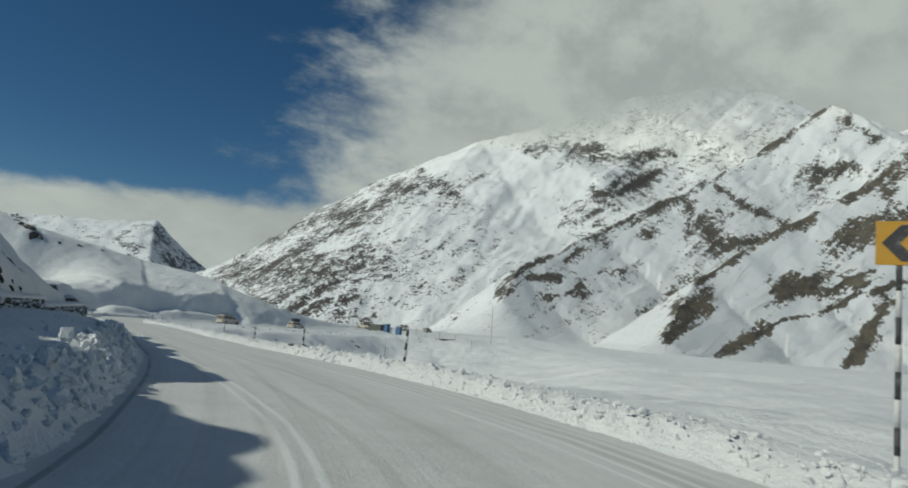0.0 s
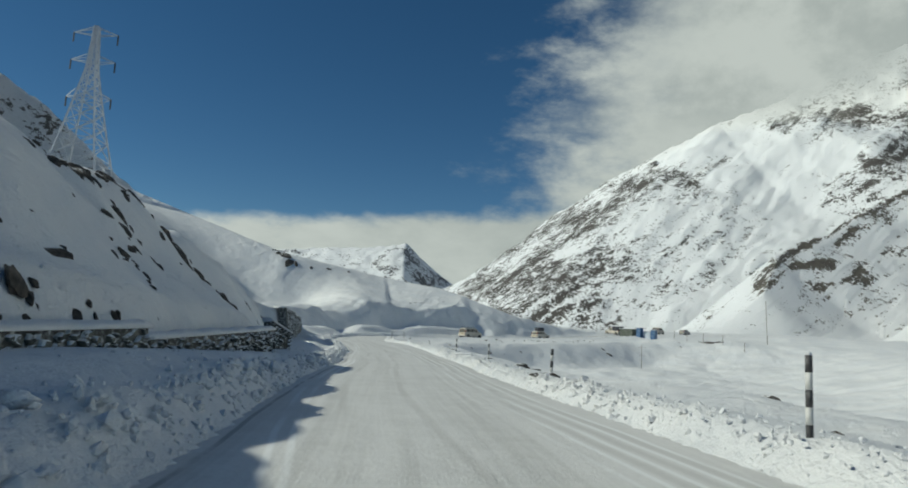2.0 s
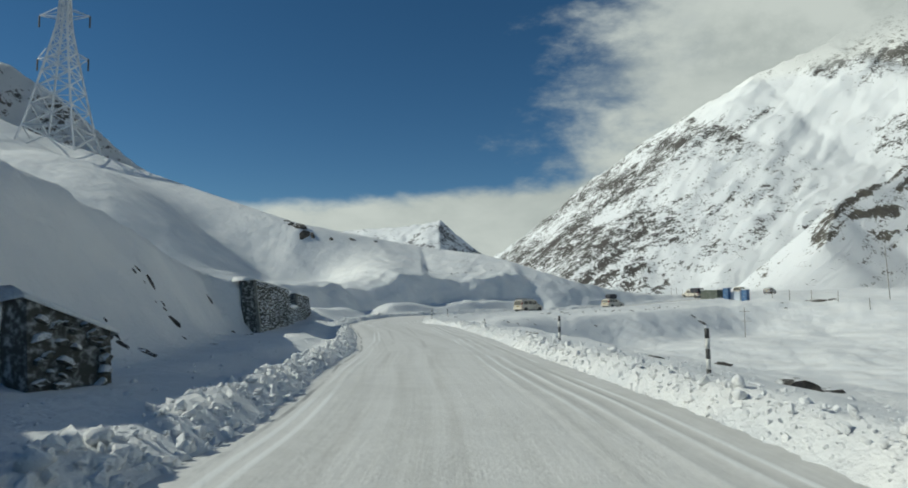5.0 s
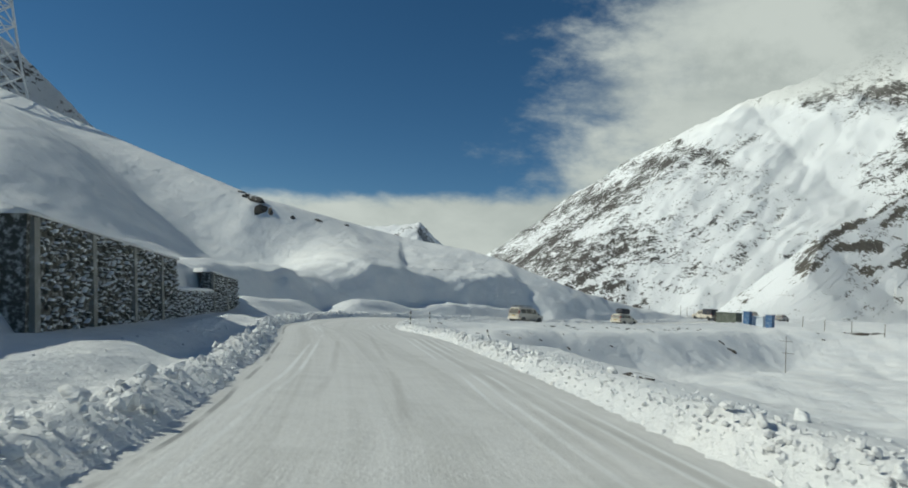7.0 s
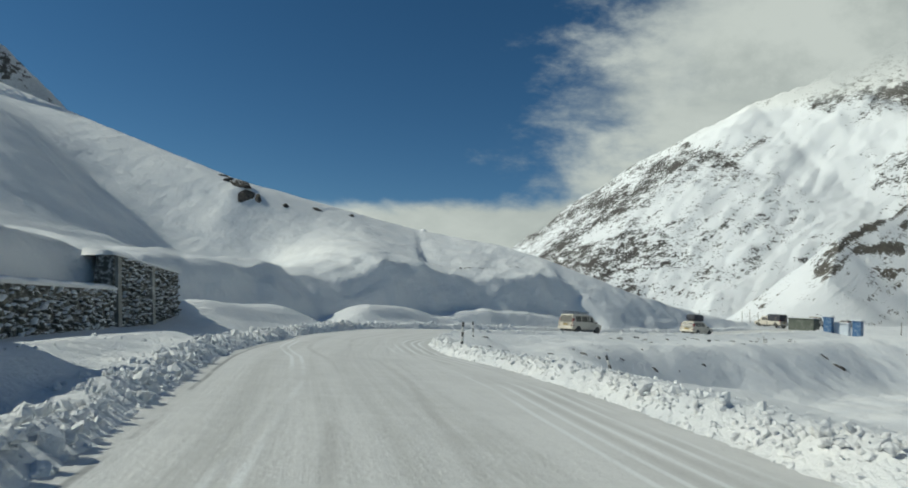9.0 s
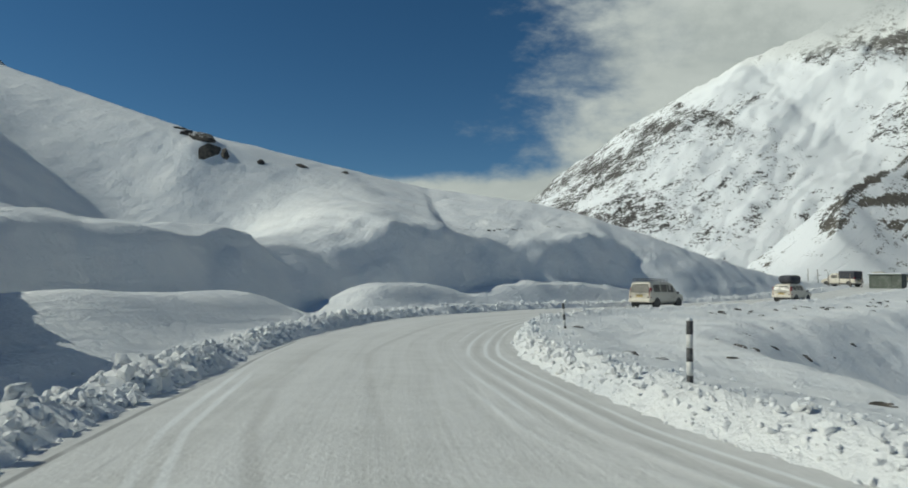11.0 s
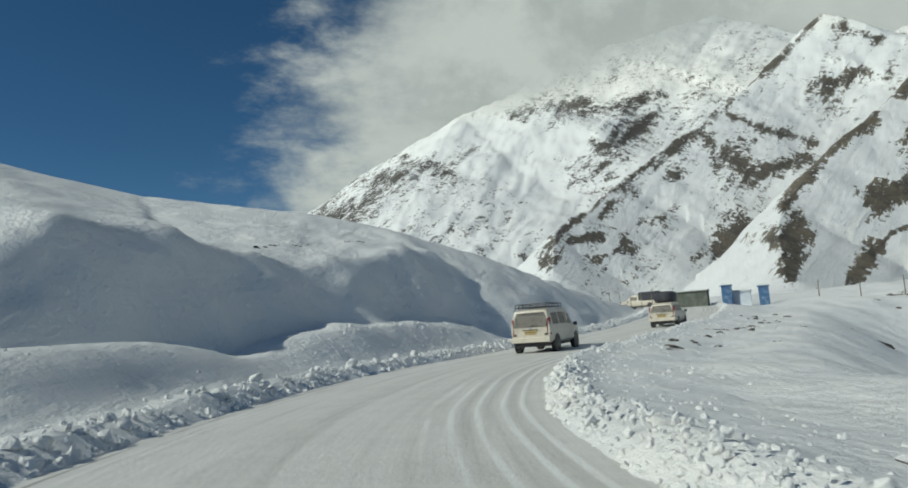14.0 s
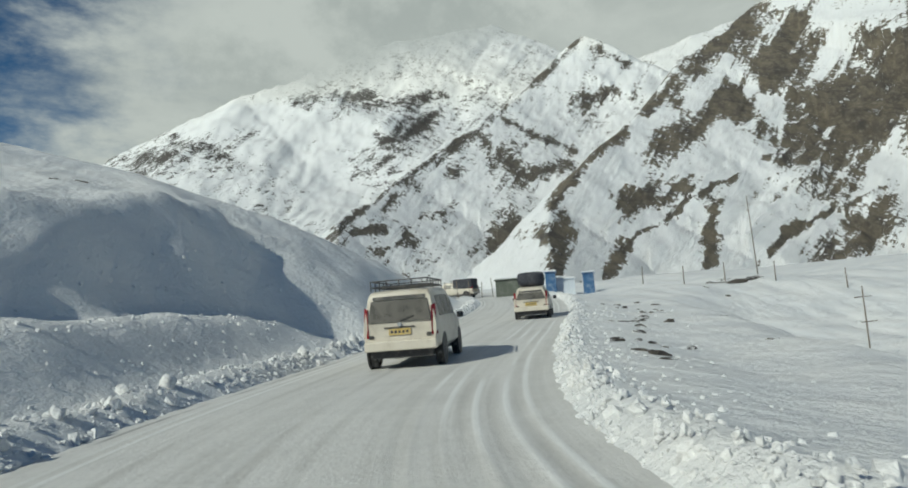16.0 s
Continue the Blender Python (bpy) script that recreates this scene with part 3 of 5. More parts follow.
# ---------------------------------------------------------------- cloud on the tops
def build_cloud():
    az, el = np.linspace(-34, 52, 60), np.linspace(12, 44, 30)
    A, E = np.meshgrid(az, el, indexing="ij")
    r = 1420.0
    X, Y, Z = -38 + r * np.sin(np.radians(A)), 118 + r * np.cos(np.radians(A)), 1.5 + r * np.tan(np.radians(E))
    m = Mat("cloud", 1.0)
    m.nt.nodes.remove(m.b)
    uv = m.node("ShaderNodeUVMap").outputs[0]
    sep = m.node("ShaderNodeSeparateXYZ")
    m.link(uv, sep.inputs[0])
    big, fine = m.noise(0.0022, 8, 0.6, dist=0.3), m.noise(0.008, 7, 0.62)
    # its lower edge: higher to the right, lifting clear of the blue on the left
    edge = m.math("ADD", m.math("MULTIPLY", sep.outputs[0], 0.135), 16.7)
    v = m.math("SUBTRACT", sep.outputs[1], edge)
    v = m.math("ADD", v, m.math("MULTIPLY", m.math("SUBTRACT", big, 0.5), 9.0))
    v = m.math("ADD", v, m.math("MULTIPLY", m.math("SUBTRACT", fine, 0.5), 4.0))
    left = m.ramp(m.math("ADD", m.math("SUBTRACT", sep.outputs[0], m.math("MULTIPLY", sep.outputs[1], 1.05)), m.math("MULTIPLY", big, 20.0)), -24.0, -6.0)
    right = m.ramp(sep.outputs[0], 48.0, 36.0)
    alpha = m.math("MULTIPLY", m.math("MULTIPLY", m.ramp(v, -1.2, 3.2, 0.0, 0.97), left), right)
    em, tr, mx = m.node("ShaderNodeEmission"), m.node("ShaderNodeBsdfTransparent"), m.node("ShaderNodeMixShader")
    m.link(m.mixc(m.ramp(m.math("ADD", big, fine), 0.8, 1.2), (0.58, 0.61, 0.625), (0.78, 0.80, 0.81)), em.inputs[0])
    em.inputs[1].default_value = 0.90
    m.link(alpha, mx.inputs[0])
    m.link(tr.outputs[0], mx.inputs[1])
    m.link(em.outputs[0], mx.inputs[2])
    m.link(mx.outputs[0], m.nt.nodes["Material Output"].inputs[0])
    me = mesh_of("cloud_backdrop", np.stack([X, Y, Z], -1).reshape(-1, 3), grid_faces(*X.shape), [m.m])
    index = np.zeros(len(me.loops), int)
    me.loops.foreach_get("vertex_index", index)
    me.uv_layers.new(name="UVMap").data.foreach_set("uv", np.stack([A, E], -1).reshape(-1, 2)[index].astype(np.float32).ravel())
    tagged(new("cloud_backdrop", me), "low grey-white cloud lying on the mountain tops", "cloud", kind="structure").visible_shadow = False


build_cloud()


# ---------------------------------------------------------------- road
def road_material():
    m = Mat("packed_snow", 0.6, spec=0.3)
    uv = m.node("ShaderNodeUVMap").outputs[0]
    sep = m.node("ShaderNodeSeparateXYZ")
    m.link(uv, sep.inputs[0])
    lanes = m.noise(1.0, 5, 0.6, stretch=(1.6, 0.03, 1), vec=uv)
    streak = m.noise(1.0, 8, 0.72, stretch=(9.0, 0.10, 1), vec=uv)
    patch = m.noise(0.35, 6, 0.6)
    grain = m.noise(14.0, 5, 0.65)
    v = m.math("ADD", m.math("MULTIPLY", lanes, 0.5), m.math("ADD", m.math("MULTIPLY", streak, 0.30), m.math("MULTIPLY", m.noise(1.6, 6, 0.7), 0.28)))
    c = m.mixc(m.ramp(v, 0.38, 0.62), (0.54, 0.535, 0.515), (0.675, 0.67, 0.655))
    c = m.mixc(m.ramp(patch, 0.48, 0.72, 0.0, 0.4), c, (0.52, 0.515, 0.50))
    c = m.mixc(m.ramp(grain, 0.5, 0.72, 0.0, 0.30), c, (0.45, 0.44, 0.43))
    # bare line of ice and asphalt where the plough's blade ran
    off = m.math("ABSOLUTE", m.math("SUBTRACT", sep.outputs[0], m.math("ADD", 0.55, m.math("MULTIPLY", m.noise(1.0, 3, 0.5, stretch=(0, 0.25, 1), vec=uv), 0.12))))
    bare = m.math("MULTIPLY", m.ramp(off, 0.06, 0.02), m.ramp(m.noise(1.0, 4, 0.6, stretch=(1, 0.35, 1), vec=uv), 0.38, 0.55))
    c = m.mixc(m.math("MULTIPLY", bare, 0.55), c, (0.10, 0.10, 0.10))
    # loose snow thrown up beside the wheel tracks
    rmap = m.node("ShaderNodeUVMap")
    rmap.uv_map = "from_right"
    rs = m.node("ShaderNodeSeparateXYZ")
    m.link(rmap.outputs[0], rs.inputs[0])
    breaks = m.ramp(m.noise(1.0, 4, 0.6, stretch=(0.6, 0.10, 1), vec=rmap.outputs[0]), 0.40, 0.58)
    for centre in (0.8, 1.12, 1.55, 1.95, 2.3, 6.0, 6.25):
        f = m.ramp(m.math("ABSOLUTE", m.math("SUBTRACT", rs.outputs[0], centre)), 0.075, 0.02)
        c = m.mixc(m.math("MULTIPLY", m.math("MULTIPLY", f, breaks), 0.7), c, (0.82, 0.83, 0.83))
    for centre in (0.95, 1.34, 1.74, 3.9, 5.3):
        f = m.ramp(m.math("ABSOLUTE", m.math("SUBTRACT", rs.outputs[0], centre)), 0.14, 0.03)
        c = m.mixc(m.math("MULTIPLY", m.math("MULTIPLY", f, breaks), 0.42), c, (0.43, 0.42, 0.40))
    m.color(c)
    m.bump(streak, 0.006).bump(grain, 0.012).bump(patch, 0.03)
    return m.m


def place(yp, u):
    """The point u metres right of the line where it passes yp."""
    k = np.interp(yp, LINE[:, 1], np.arange(len(LINE)))
    i = int(min(k, len(LINE) - 2))
    p = LINE[i] + (k - i) * (LINE[i + 1] - LINE[i])
    t = TANG[i]
    return p[0] + u * t[1], p[1] - u * t[0], math.degrees(math.atan2(-t[0], t[1]))


def build_road():
    keep = (LINE[:, 1] > -30) & (LINE[:, 1] < 262)
    line, tang = LINE[keep], TANG[keep]
    le, re = left_edge(line[:, 1]) - 0.5, right_edge(line[:, 1]) + 0.5
    F = np.linspace(0, 1, 181)
    U = le[:, None] + (re - le)[:, None] * F[None]
    X, Y = line[:, 0, None] + U * tang[:, 1, None], line[:, 1, None] - U * tang[:, 0, None]
    s = np.arange(len(line))[:, None] * 0.5 + 0 * U
    q = re[:, None] - U
    wav = 0.25 * fbm(s, 0 * s, 22, 3, 41)
    tr = sum(h * np.exp(-(((q - c + wav) / w) ** 2)) for c, h, w in ((0.8, 0.018, 0.045), (0.95, -0.014, 0.06), (1.12, 0.024, 0.045), (1.34, -0.014, 0.07), (1.55, 0.026, 0.045), (1.72, -0.014, 0.06), (1.95, 0.012, 0.045), (2.3, 0.014, 0.045), (2.46, -0.01, 0.07), (3.9, -0.008, 0.16), (5.3, -0.008, 0.16), (6.0, 0.012, 0.05), (6.25, 0.014, 0.05)))
    tr = tr * np.clip(0.2 + 1.0 * fbm(s, q, 9, 3, 42), 0, 2)
    fine = 0.006 * fbm(U * 3, s * 0.35, 1.0, 3, 43) + 0.010 * fbm(X, Y, 2.5, 3, 44)
    Z = road_z(line[:, 1])[:, None] - 0.005 * np.abs(U - 0.5) + tr + fine
    me = mesh_of("road", np.stack([X, Y, Z], -1).reshape(-1, 3), grid_faces(*X.shape), [road_material()])
    me.flip_normals()
    index = np.zeros(len(me.loops), int)
    me.loops.foreach_get("vertex_index", index)
    me.uv_layers.new(name="UVMap").data.foreach_set("uv", np.stack([U - le[:, None], s], -1).reshape(-1, 2)[index].astype(np.float32).ravel())
    me.uv_layers.new(name="from_right").data.foreach_set("uv", np.stack([q + wav, s], -1).reshape(-1, 2)[index].astype(np.float32).ravel())
    tagged(new("road", me), "road of hard-packed dirty snow with tyre tracks", "road", kind="structure")


build_road()


# ---------------------------------------------------------------- ploughed snow
def ico(sub):
    bm = bmesh.new()
    bmesh.ops.create_icosphere(bm, subdivisions=sub, radius=1)
    v, f = np.array([q.co[:] for q in bm.verts]), np.array([[q.index for q in p.verts] for p in bm.faces])
    bm.free()
    return v, f


def lump_shape(rng, v, jag):
    """A lump: a ball pulled about and cut by a few planes."""
    w = v * (1 + 0.22 * rng.randn(len(v), 1).clip(-1.5, 1.5))
    for _ in range(jag):
        n = rng.randn(3)
        n /= np.linalg.norm(n)
        h = rng.uniform(0.45, 0.8)
        d = w @ n - h
        w = w - np.where(d > 0, d, 0)[:, None] * n
    return w


def spin(rng):
    q = rng.randn(4)
    a, b, c, d = q / np.linalg.norm(q)
    return np.array([[1 - 2 * (c * c + d * d), 2 * (b * c - a * d), 2 * (b * d + a * c)], [2 * (b * c + a * d), 1 - 2 * (b * b + d * d), 2 * (c * d - a * b)], [2 * (b * d - a * c), 2 * (c * d + a * b), 1 - 2 * (b * b + c * c)]])


def build_bank(name, label, side, count, seed):
    rng = np.random.RandomState(seed)
    v, f = ico(1)
    shapes = [lump_shape(rng, v, 4) for _ in range(24)]
    verts, faces, base = [], [], 0
    yps = rng.uniform(-6, 168, count)
    edge = left_edge(yps) - 0.05 if side < 0 else right_edge(yps) + 0.02
    dens = fbm(yps, 0 * yps, 6, 3, seed)
    reach = np.abs(rng.randn(count)) * (0.46 if side < 0 else 0.42) + 0.10
    u = edge + side * reach
    pts = np.array([place(a, b)[:2] for a, b in zip(yps, u)])
    z = ground_z(pts[:, 0], pts[:, 1])
    size = (0.028 if side < 0 else 0.02) + (0.075 if side < 0 else 0.052) * rng.rand(count) ** 2.2 + (0.12 if side < 0 else 0.08) * (rng.rand(count) > 0.94) * rng.rand(count)
    size = size * (1 + 0.5 * dens)
    for k in range(count):
        s = size[k] * np.array([1, rng.uniform(0.7, 1.1), rng.uniform(0.6, 0.9)])
        w = (shapes[rng.randint(24)] * s) @ spin(rng).T + (pts[k, 0], pts[k, 1], z[k] + 0.12 * size[k])
        verts.append(w)
        faces.append(f + base)
        base += len(v)
    me = mesh_of(name, np.vstack(verts), np.vstack(faces).tolist(), [M_CHUNK], False)
    tagged(new(name, me), label, "snow bank", kind="stuff")


build_bank("ploughed_snow_bank", "lumpy bank of ploughed snow along the outer road edge", 1, 9500, 61)
build_bank("ploughed_snow_bank", "lumpy bank of ploughed snow along the hillside road edge", -1, 6500, 62)


def build_clods(count, seed):
    """Crumbs of snow flung over the shelf beyond the outer bank and over the ditch."""
    rng = np.random.RandomState(seed)
    v, f = ico(1)
    shapes = [lump_shape(rng, v, 4) for _ in range(12)]
    verts, faces = [], []
    for k in range(count):
        yp = rng.uniform(2, 150)
        side = rng.rand() < 0.65
        u = right_edge(yp) + 1.0 + rng.exponential(1.1) if side else left_edge(yp) - 1.2 - rng.exponential(0.8)
        x, y, _ = place(yp, float(u))
        size = 0.02 + 0.05 * rng.rand() ** 3
        verts.append((shapes[rng.randint(12)] * size) @ spin(rng).T + (x, y, 0))
        faces.append(f + k * len(v))
    pts = np.array([w.mean(0) for w in verts])
    zs = ground_z(pts[:, 0], pts[:, 1])
    me = mesh_of("snow_crumbs", np.vstack([w + (0, 0, z) for w, z in zip(verts, zs)]), np.vstack(faces).tolist(), [M_CHUNK], False)
    tagged(new("snow_crumbs", me), "crumbs of snow scattered beside the road", "snow", kind="stuff")


build_clods(2200, 63)


def build_debris(count, seed):
    """Lumps that fell from the cut slope onto the drifts below it."""
    rng = np.random.RandomState(seed)
    v, f = ico(1)
    shapes = [lump_shape(rng, v, 4) for _ in range(12)]
    yps = rng.uniform(126, 142, count)
    us = rng.uniform(-9.6, -5.4, count)
    pts = np.array([place(a, b)[:2] for a, b in zip(yps, us)])
    zs = ground_z(pts[:, 0], pts[:, 1])
    size = 0.015 + 0.065 * rng.rand(count) ** 3
    verts = [(shapes[rng.randint(12)] * q) @ spin(rng).T + (x, y, z - 0.1 * q) for q, (x, y), z in zip(size, pts, zs)]
    faces = [f + k * len(v) for k in range(count)]
    me = mesh_of("fallen_snow", np.vstack(verts), np.vstack(faces).tolist(), [M_CHUNK], False)
    tagged(new("fallen_snow", me), "broken snow lying on the drifts below the slope", "snow", kind="stuff")


build_debris(700, 64)


def snow_block(yp, u, size, seed):
    rng = np.random.RandomState(seed)
    v, f = ico(2)
    w = lump_shape(rng, v, 7) * (size, size * 0.9, size * 0.8)
    x, y, _ = place(yp, u)
    z = float(ground_z(np.array([x]), np.array([y]))[0])
    me = mesh_of("snow_block", w, f.tolist(), [M_CHUNK])
    ob = new("snow_block", me)
    ob.matrix_world = pose(x, y, z + 0.4 * size, 0, 0, rng.uniform(0, 360))
    tagged(ob, "large block of broken white snow on the ploughed bank", "snow block", "snow blocks on the banks")


rb = np.random.RandomState(5)
for k in range(46):
    yp = rb.uniform(8, 140)
    if k % 2:
        snow_block(yp, left_edge(yp) - rb.uniform(0.4, 1.1), rb.uniform(0.12, 0.24), 100 + k)
    else:
        snow_block(min(yp, 8 + 0.7 * yp), right_edge(yp) + rb.uniform(0.4, 1.2), rb.uniform(0.08, 0.15), 100 + k)


# ---------------------------------------------------------------- small helpers for things
def thing(name, m, label, category, group=""):
    ob = new(name)
    ob.matrix_world = m
    return tagged(ob, label, category, group)


def box(bm, x0, x1, y0, y1, z0, z1, bevel=0.0):
    r = bmesh.ops.create_cube(bm, size=1)
    for v in r["verts"]:
        v.co = Vector(((x0 + x1) / 2 + v.co.x * (x1 - x0), (y0 + y1) / 2 + v.co.y * (y1 - y0), (z0 + z1) / 2 + v.co.z * (z1 - z0)))
    if bevel:
        e = list({q for v in r["verts"] for q in v.link_edges})
        bmesh.ops.bevel(bm, geom=e, offset=bevel, segments=2, affect="EDGES", profile=0.5)


def boxed(x0, x1, y0, y1, z0, z1, bevel=0.0):
    bm = bmesh.new()
    box(bm, x0, x1, y0, y1, z0, z1, bevel)
    return bm


def strut(bm, a, b, w):
    """A square bar from a to b."""
    a, b = Vector(a), Vector(b)
    d = b - a
    q = d.to_track_quat("Z", "Y").to_matrix()
    r = bmesh.ops.create_cube(bm, size=1)
    for v in r["verts"]:
        v.co = a + d / 2 + q @ Vector((v.co.x * w, v.co.y * w, v.co.z * d.length))


def strutted(a, b, w):
    bm = bmesh.new()
    strut(bm, a, b, w)
    return bm


def tube(a, b, r, n=10, r2=None):
    bm = bmesh.new()
    a, b = Vector(a), Vector(b)
    d = b - a
    m = Matrix.Translation(a + d / 2) @ d.to_track_quat("Z", "Y").to_matrix().to_4x4()
    bmesh.ops.create_cone(bm, cap_ends=True, segments=n, radius1=r, radius2=r if r2 is None else r2, depth=d.length, matrix=m)
    return bm


def gz(x, y):
    return float(ground_z(np.array([float(x)]), np.array([float(y)]))[0])


# ---------------------------------------------------------------- retaining walls
def snowy_stone_material():
    m = Mat("snowy_stone", 0.85, spec=0.3)
    geo = m.node("ShaderNodeNewGeometry")
    sep = m.node("ShaderNodeSeparateXYZ")
    m.link(geo.outputs["Normal"], sep.inputs[0])
    rnd = m.node("ShaderNodeObjectInfo").outputs["Random"]
    a, b = m.noise(3.0, 6, 0.65), m.noise(16.0, 5, 0.65)
    stone = m.mixc(rnd, (0.055, 0.058, 0.048), (0.15, 0.15, 0.125))
    stone = m.mixc(m.ramp(b, 0.4, 0.7, 0.0, 0.6), stone, (0.20, 0.195, 0.17))
    v = m.math("ADD", m.math("MULTIPLY", sep.outputs[2], 0.5), m.math("ADD", m.math("MULTIPLY", a, 0.6), m.math("MULTIPLY", b, 0.35)))
    m.color(m.mixc(m.ramp(v, 0.51, 0.59), stone, (0.82, 0.83, 0.84)))
    m.bump(b, 0.02).bump(a, 0.03)
    return m.m


M_STONE = snowy_stone_material()
M_MORTAR = paint("snow_filled_mortar", (0.06, 0.06, 0.05), 0.9, 0, (0.72, 0.73, 0.74), 0.8, 6.0)
M_CONCRETE = paint("weathered_concrete", (0.22, 0.22, 0.20), 0.85, 0, (0.7, 0.71, 0.72), 0.5, 1.5)


def stone_meshes(rng, count):
    out = []
    for _ in range(count):
        bm = bmesh.new()
        n = 6
        rim = [(0.5 * math.cos(2 * math.pi * (k + rng.uniform(-0.25, 0.25)) / n) ** 1 * rng.uniform(0.9, 1.15), 0.5 * math.sin(2 * math.pi * (k + rng.uniform(-0.25, 0.25)) / n) * rng.uniform(0.9, 1.15)) for k in range(n)]
        back = [bm.verts.new((x, 0.0, z)) for x, z in rim]
        mid = [bm.verts.new((x * 0.98, -0.6, z * 0.98)) for x, z in rim]
        front = [bm.verts.new((x * 0.72, -1.0 + rng.uniform(-0.15, 0.15), z * 0.72)) for x, z in rim]
        for r0, r1 in ((back, mid), (mid, front)):
            for k in range(n):
                bm.faces.new((r0[k], r0[(k + 1) % n], r1[(k + 1) % n], r1[k]))
        bm.faces.new(front)
        me = bpy.data.meshes.new("stone")
        bm.normal_update()
        bmesh.ops.recalc_face_normals(bm, faces=bm.faces)
        bm.to_mesh(me)
        bm.free()
        me.materials.append(M_STONE)
        out.append(me)
    return out


def stone_wall(a, b, h0, h1, label, seed, bands=(), singles=300, cap=1.0):
    """A rubble wall along a to b (its face to the right of that run), with stones set in mortar, bands of concrete and snow on top."""
    rng = np.random.RandomState(seed)
    a, b = Vector((*a, 0)), Vector((*b, 0))
    run = (b - a).length
    yaw = math.degrees(math.atan2(b.y - a.y, b.x - a.x))
    za, ze = float(road_z(np.array([along([a.x], [a.y])[0][0]]))[0]), float(road_z(np.array([along([b.x], [b.y])[0][0]]))[0])
    z0 = min(za, ze) - 0.25
    wall = thing("retaining_wall", pose(a.x, a.y, z0, 0, 0, yaw), label, "retaining wall")
    top = lambda x: h0 + (h1 - h0) * x / run + 0.25  # noqa: E731
    bm = bmesh.new()
    quad = []
    for x in np.linspace(0, run, 9):
        t = top(x)
        quad.append([bm.verts.new(p) for p in ((x, 0.0, -0.6), (x, 0.12 * t, t), (x, 0.55 + 0.12 * t, t), (x, 0.9, -0.6))])
    for p, q in zip(quad, quad[1:]):
        for k in range(4):
            bm.faces.new((p[k], q[k], q[(k + 1) % 4], p[(k + 1) % 4]))
    bm.faces.new(quad[0][::-1])
    bm.faces.new(quad[-1])
    bmesh.ops.recalc_face_normals(bm, faces=bm.faces)
    part("core", bm, M_MORTAR, wall)
    # snow cap
    bm = bmesh.new()
    rows = []
    for x in np.linspace(-0.1, run + 0.1, 40):
        t = top(x)
        d = 0.10 + 0.06 * noise.noise((x * 0.9, seed, 0))
        rows.append([bm.verts.new((x, y + 0.12 * t, t + z)) for y, z in ((-0.07, -0.01), (-0.10, 0.05), (0.02, d), (0.35 * cap, d + 0.06), (0.95 * cap, d + 0.03), (cap, -0.1))])
    for p, q in zip(rows, rows[1:]):
        for k in range(5):
            bm.faces.new((p[k], q[k], q[k + 1], p[k + 1]))
    bm.faces.new(rows[0])
    bm.faces.new(rows[-1][::-1])
    bmesh.ops.recalc_face_normals(bm, faces=bm.faces)
    part("snow_cap", bm, M_SNOW, wall, "rounded snow lying on the wall top", True)
    for x in bands:
        t = top(x)
        bm = bmesh.new()
        vs = [[bm.verts.new((x + dx, y + 0.12 * z, z)) for dx, z in ((-0.14, -0.3), (0.14, -0.3), (0.14, t - 0.05), (-0.14, t - 0.05))] for y in (-0.09, 0.05)]
        for k in range(4):
            bm.faces.new((vs[0][k], vs[0][(k + 1) % 4], vs[1][(k + 1) % 4], vs[1][k]))
        bm.faces.new(vs[0])
        bmesh.ops.recalc_face_normals(bm, faces=bm.faces)
        part("band", bm, M_CONCRETE, wall, "upright band of pale concrete")
    shapes = stone_meshes(rng, 9)
    spots = []
    for _ in range(int(run * (h0 + h1) / 2 * 60)):
        x, z, w = rng.uniform(0.08, run - 0.08), rng.uniform(0.0, max(h0, h1) + 0.25), rng.uniform(0.11, 0.31)
        h = w * rng.uniform(0.5, 0.85)
        if z + h / 2 > top(x) or any(abs(x - q) < 0.22 for q in bands):
            continue
        if all(abs(x - a) > 0.40 * (w + c) or abs(z - b) > 0.40 * (h + d) for a, b, c, d in spots):
            spots.append((x, z, w, h))
    spots.sort(key=lambda q: rng.rand())
    rest_v, rest_f, base = [], [], 0
    for k, (x, zz, w, h) in enumerate(spots):
        me = shapes[rng.randint(9)]
        m = Matrix.LocRotScale((x, 0.12 * zz - 0.0, zz), Euler((0, rng.uniform(-0.6, 0.6), 0)), (w, rng.uniform(0.06, 0.13), h))
        if k < singles:
            ob = new("stone", me)
            ob.parent = wall
            ob.matrix_local = m
        else:
            rest_v += [m @ v.co for v in me.vertices]
            rest_f += [[q + base for q in p.vertices] for p in me.polygons]
            base += len(me.vertices)
    if rest_v:
        ob = new("stones", mesh_of("stones", rest_v, rest_f, [M_STONE], False))
        ob.parent = wall
        ob["kind"] = "stuff"
    return wall


def wall_between(y0, y1, u0, u1, *more, **kw):
    p, q = place(y0, u0), place(y1, u1)
    return stone_wall(p[:2], q[:2], *more, **kw)


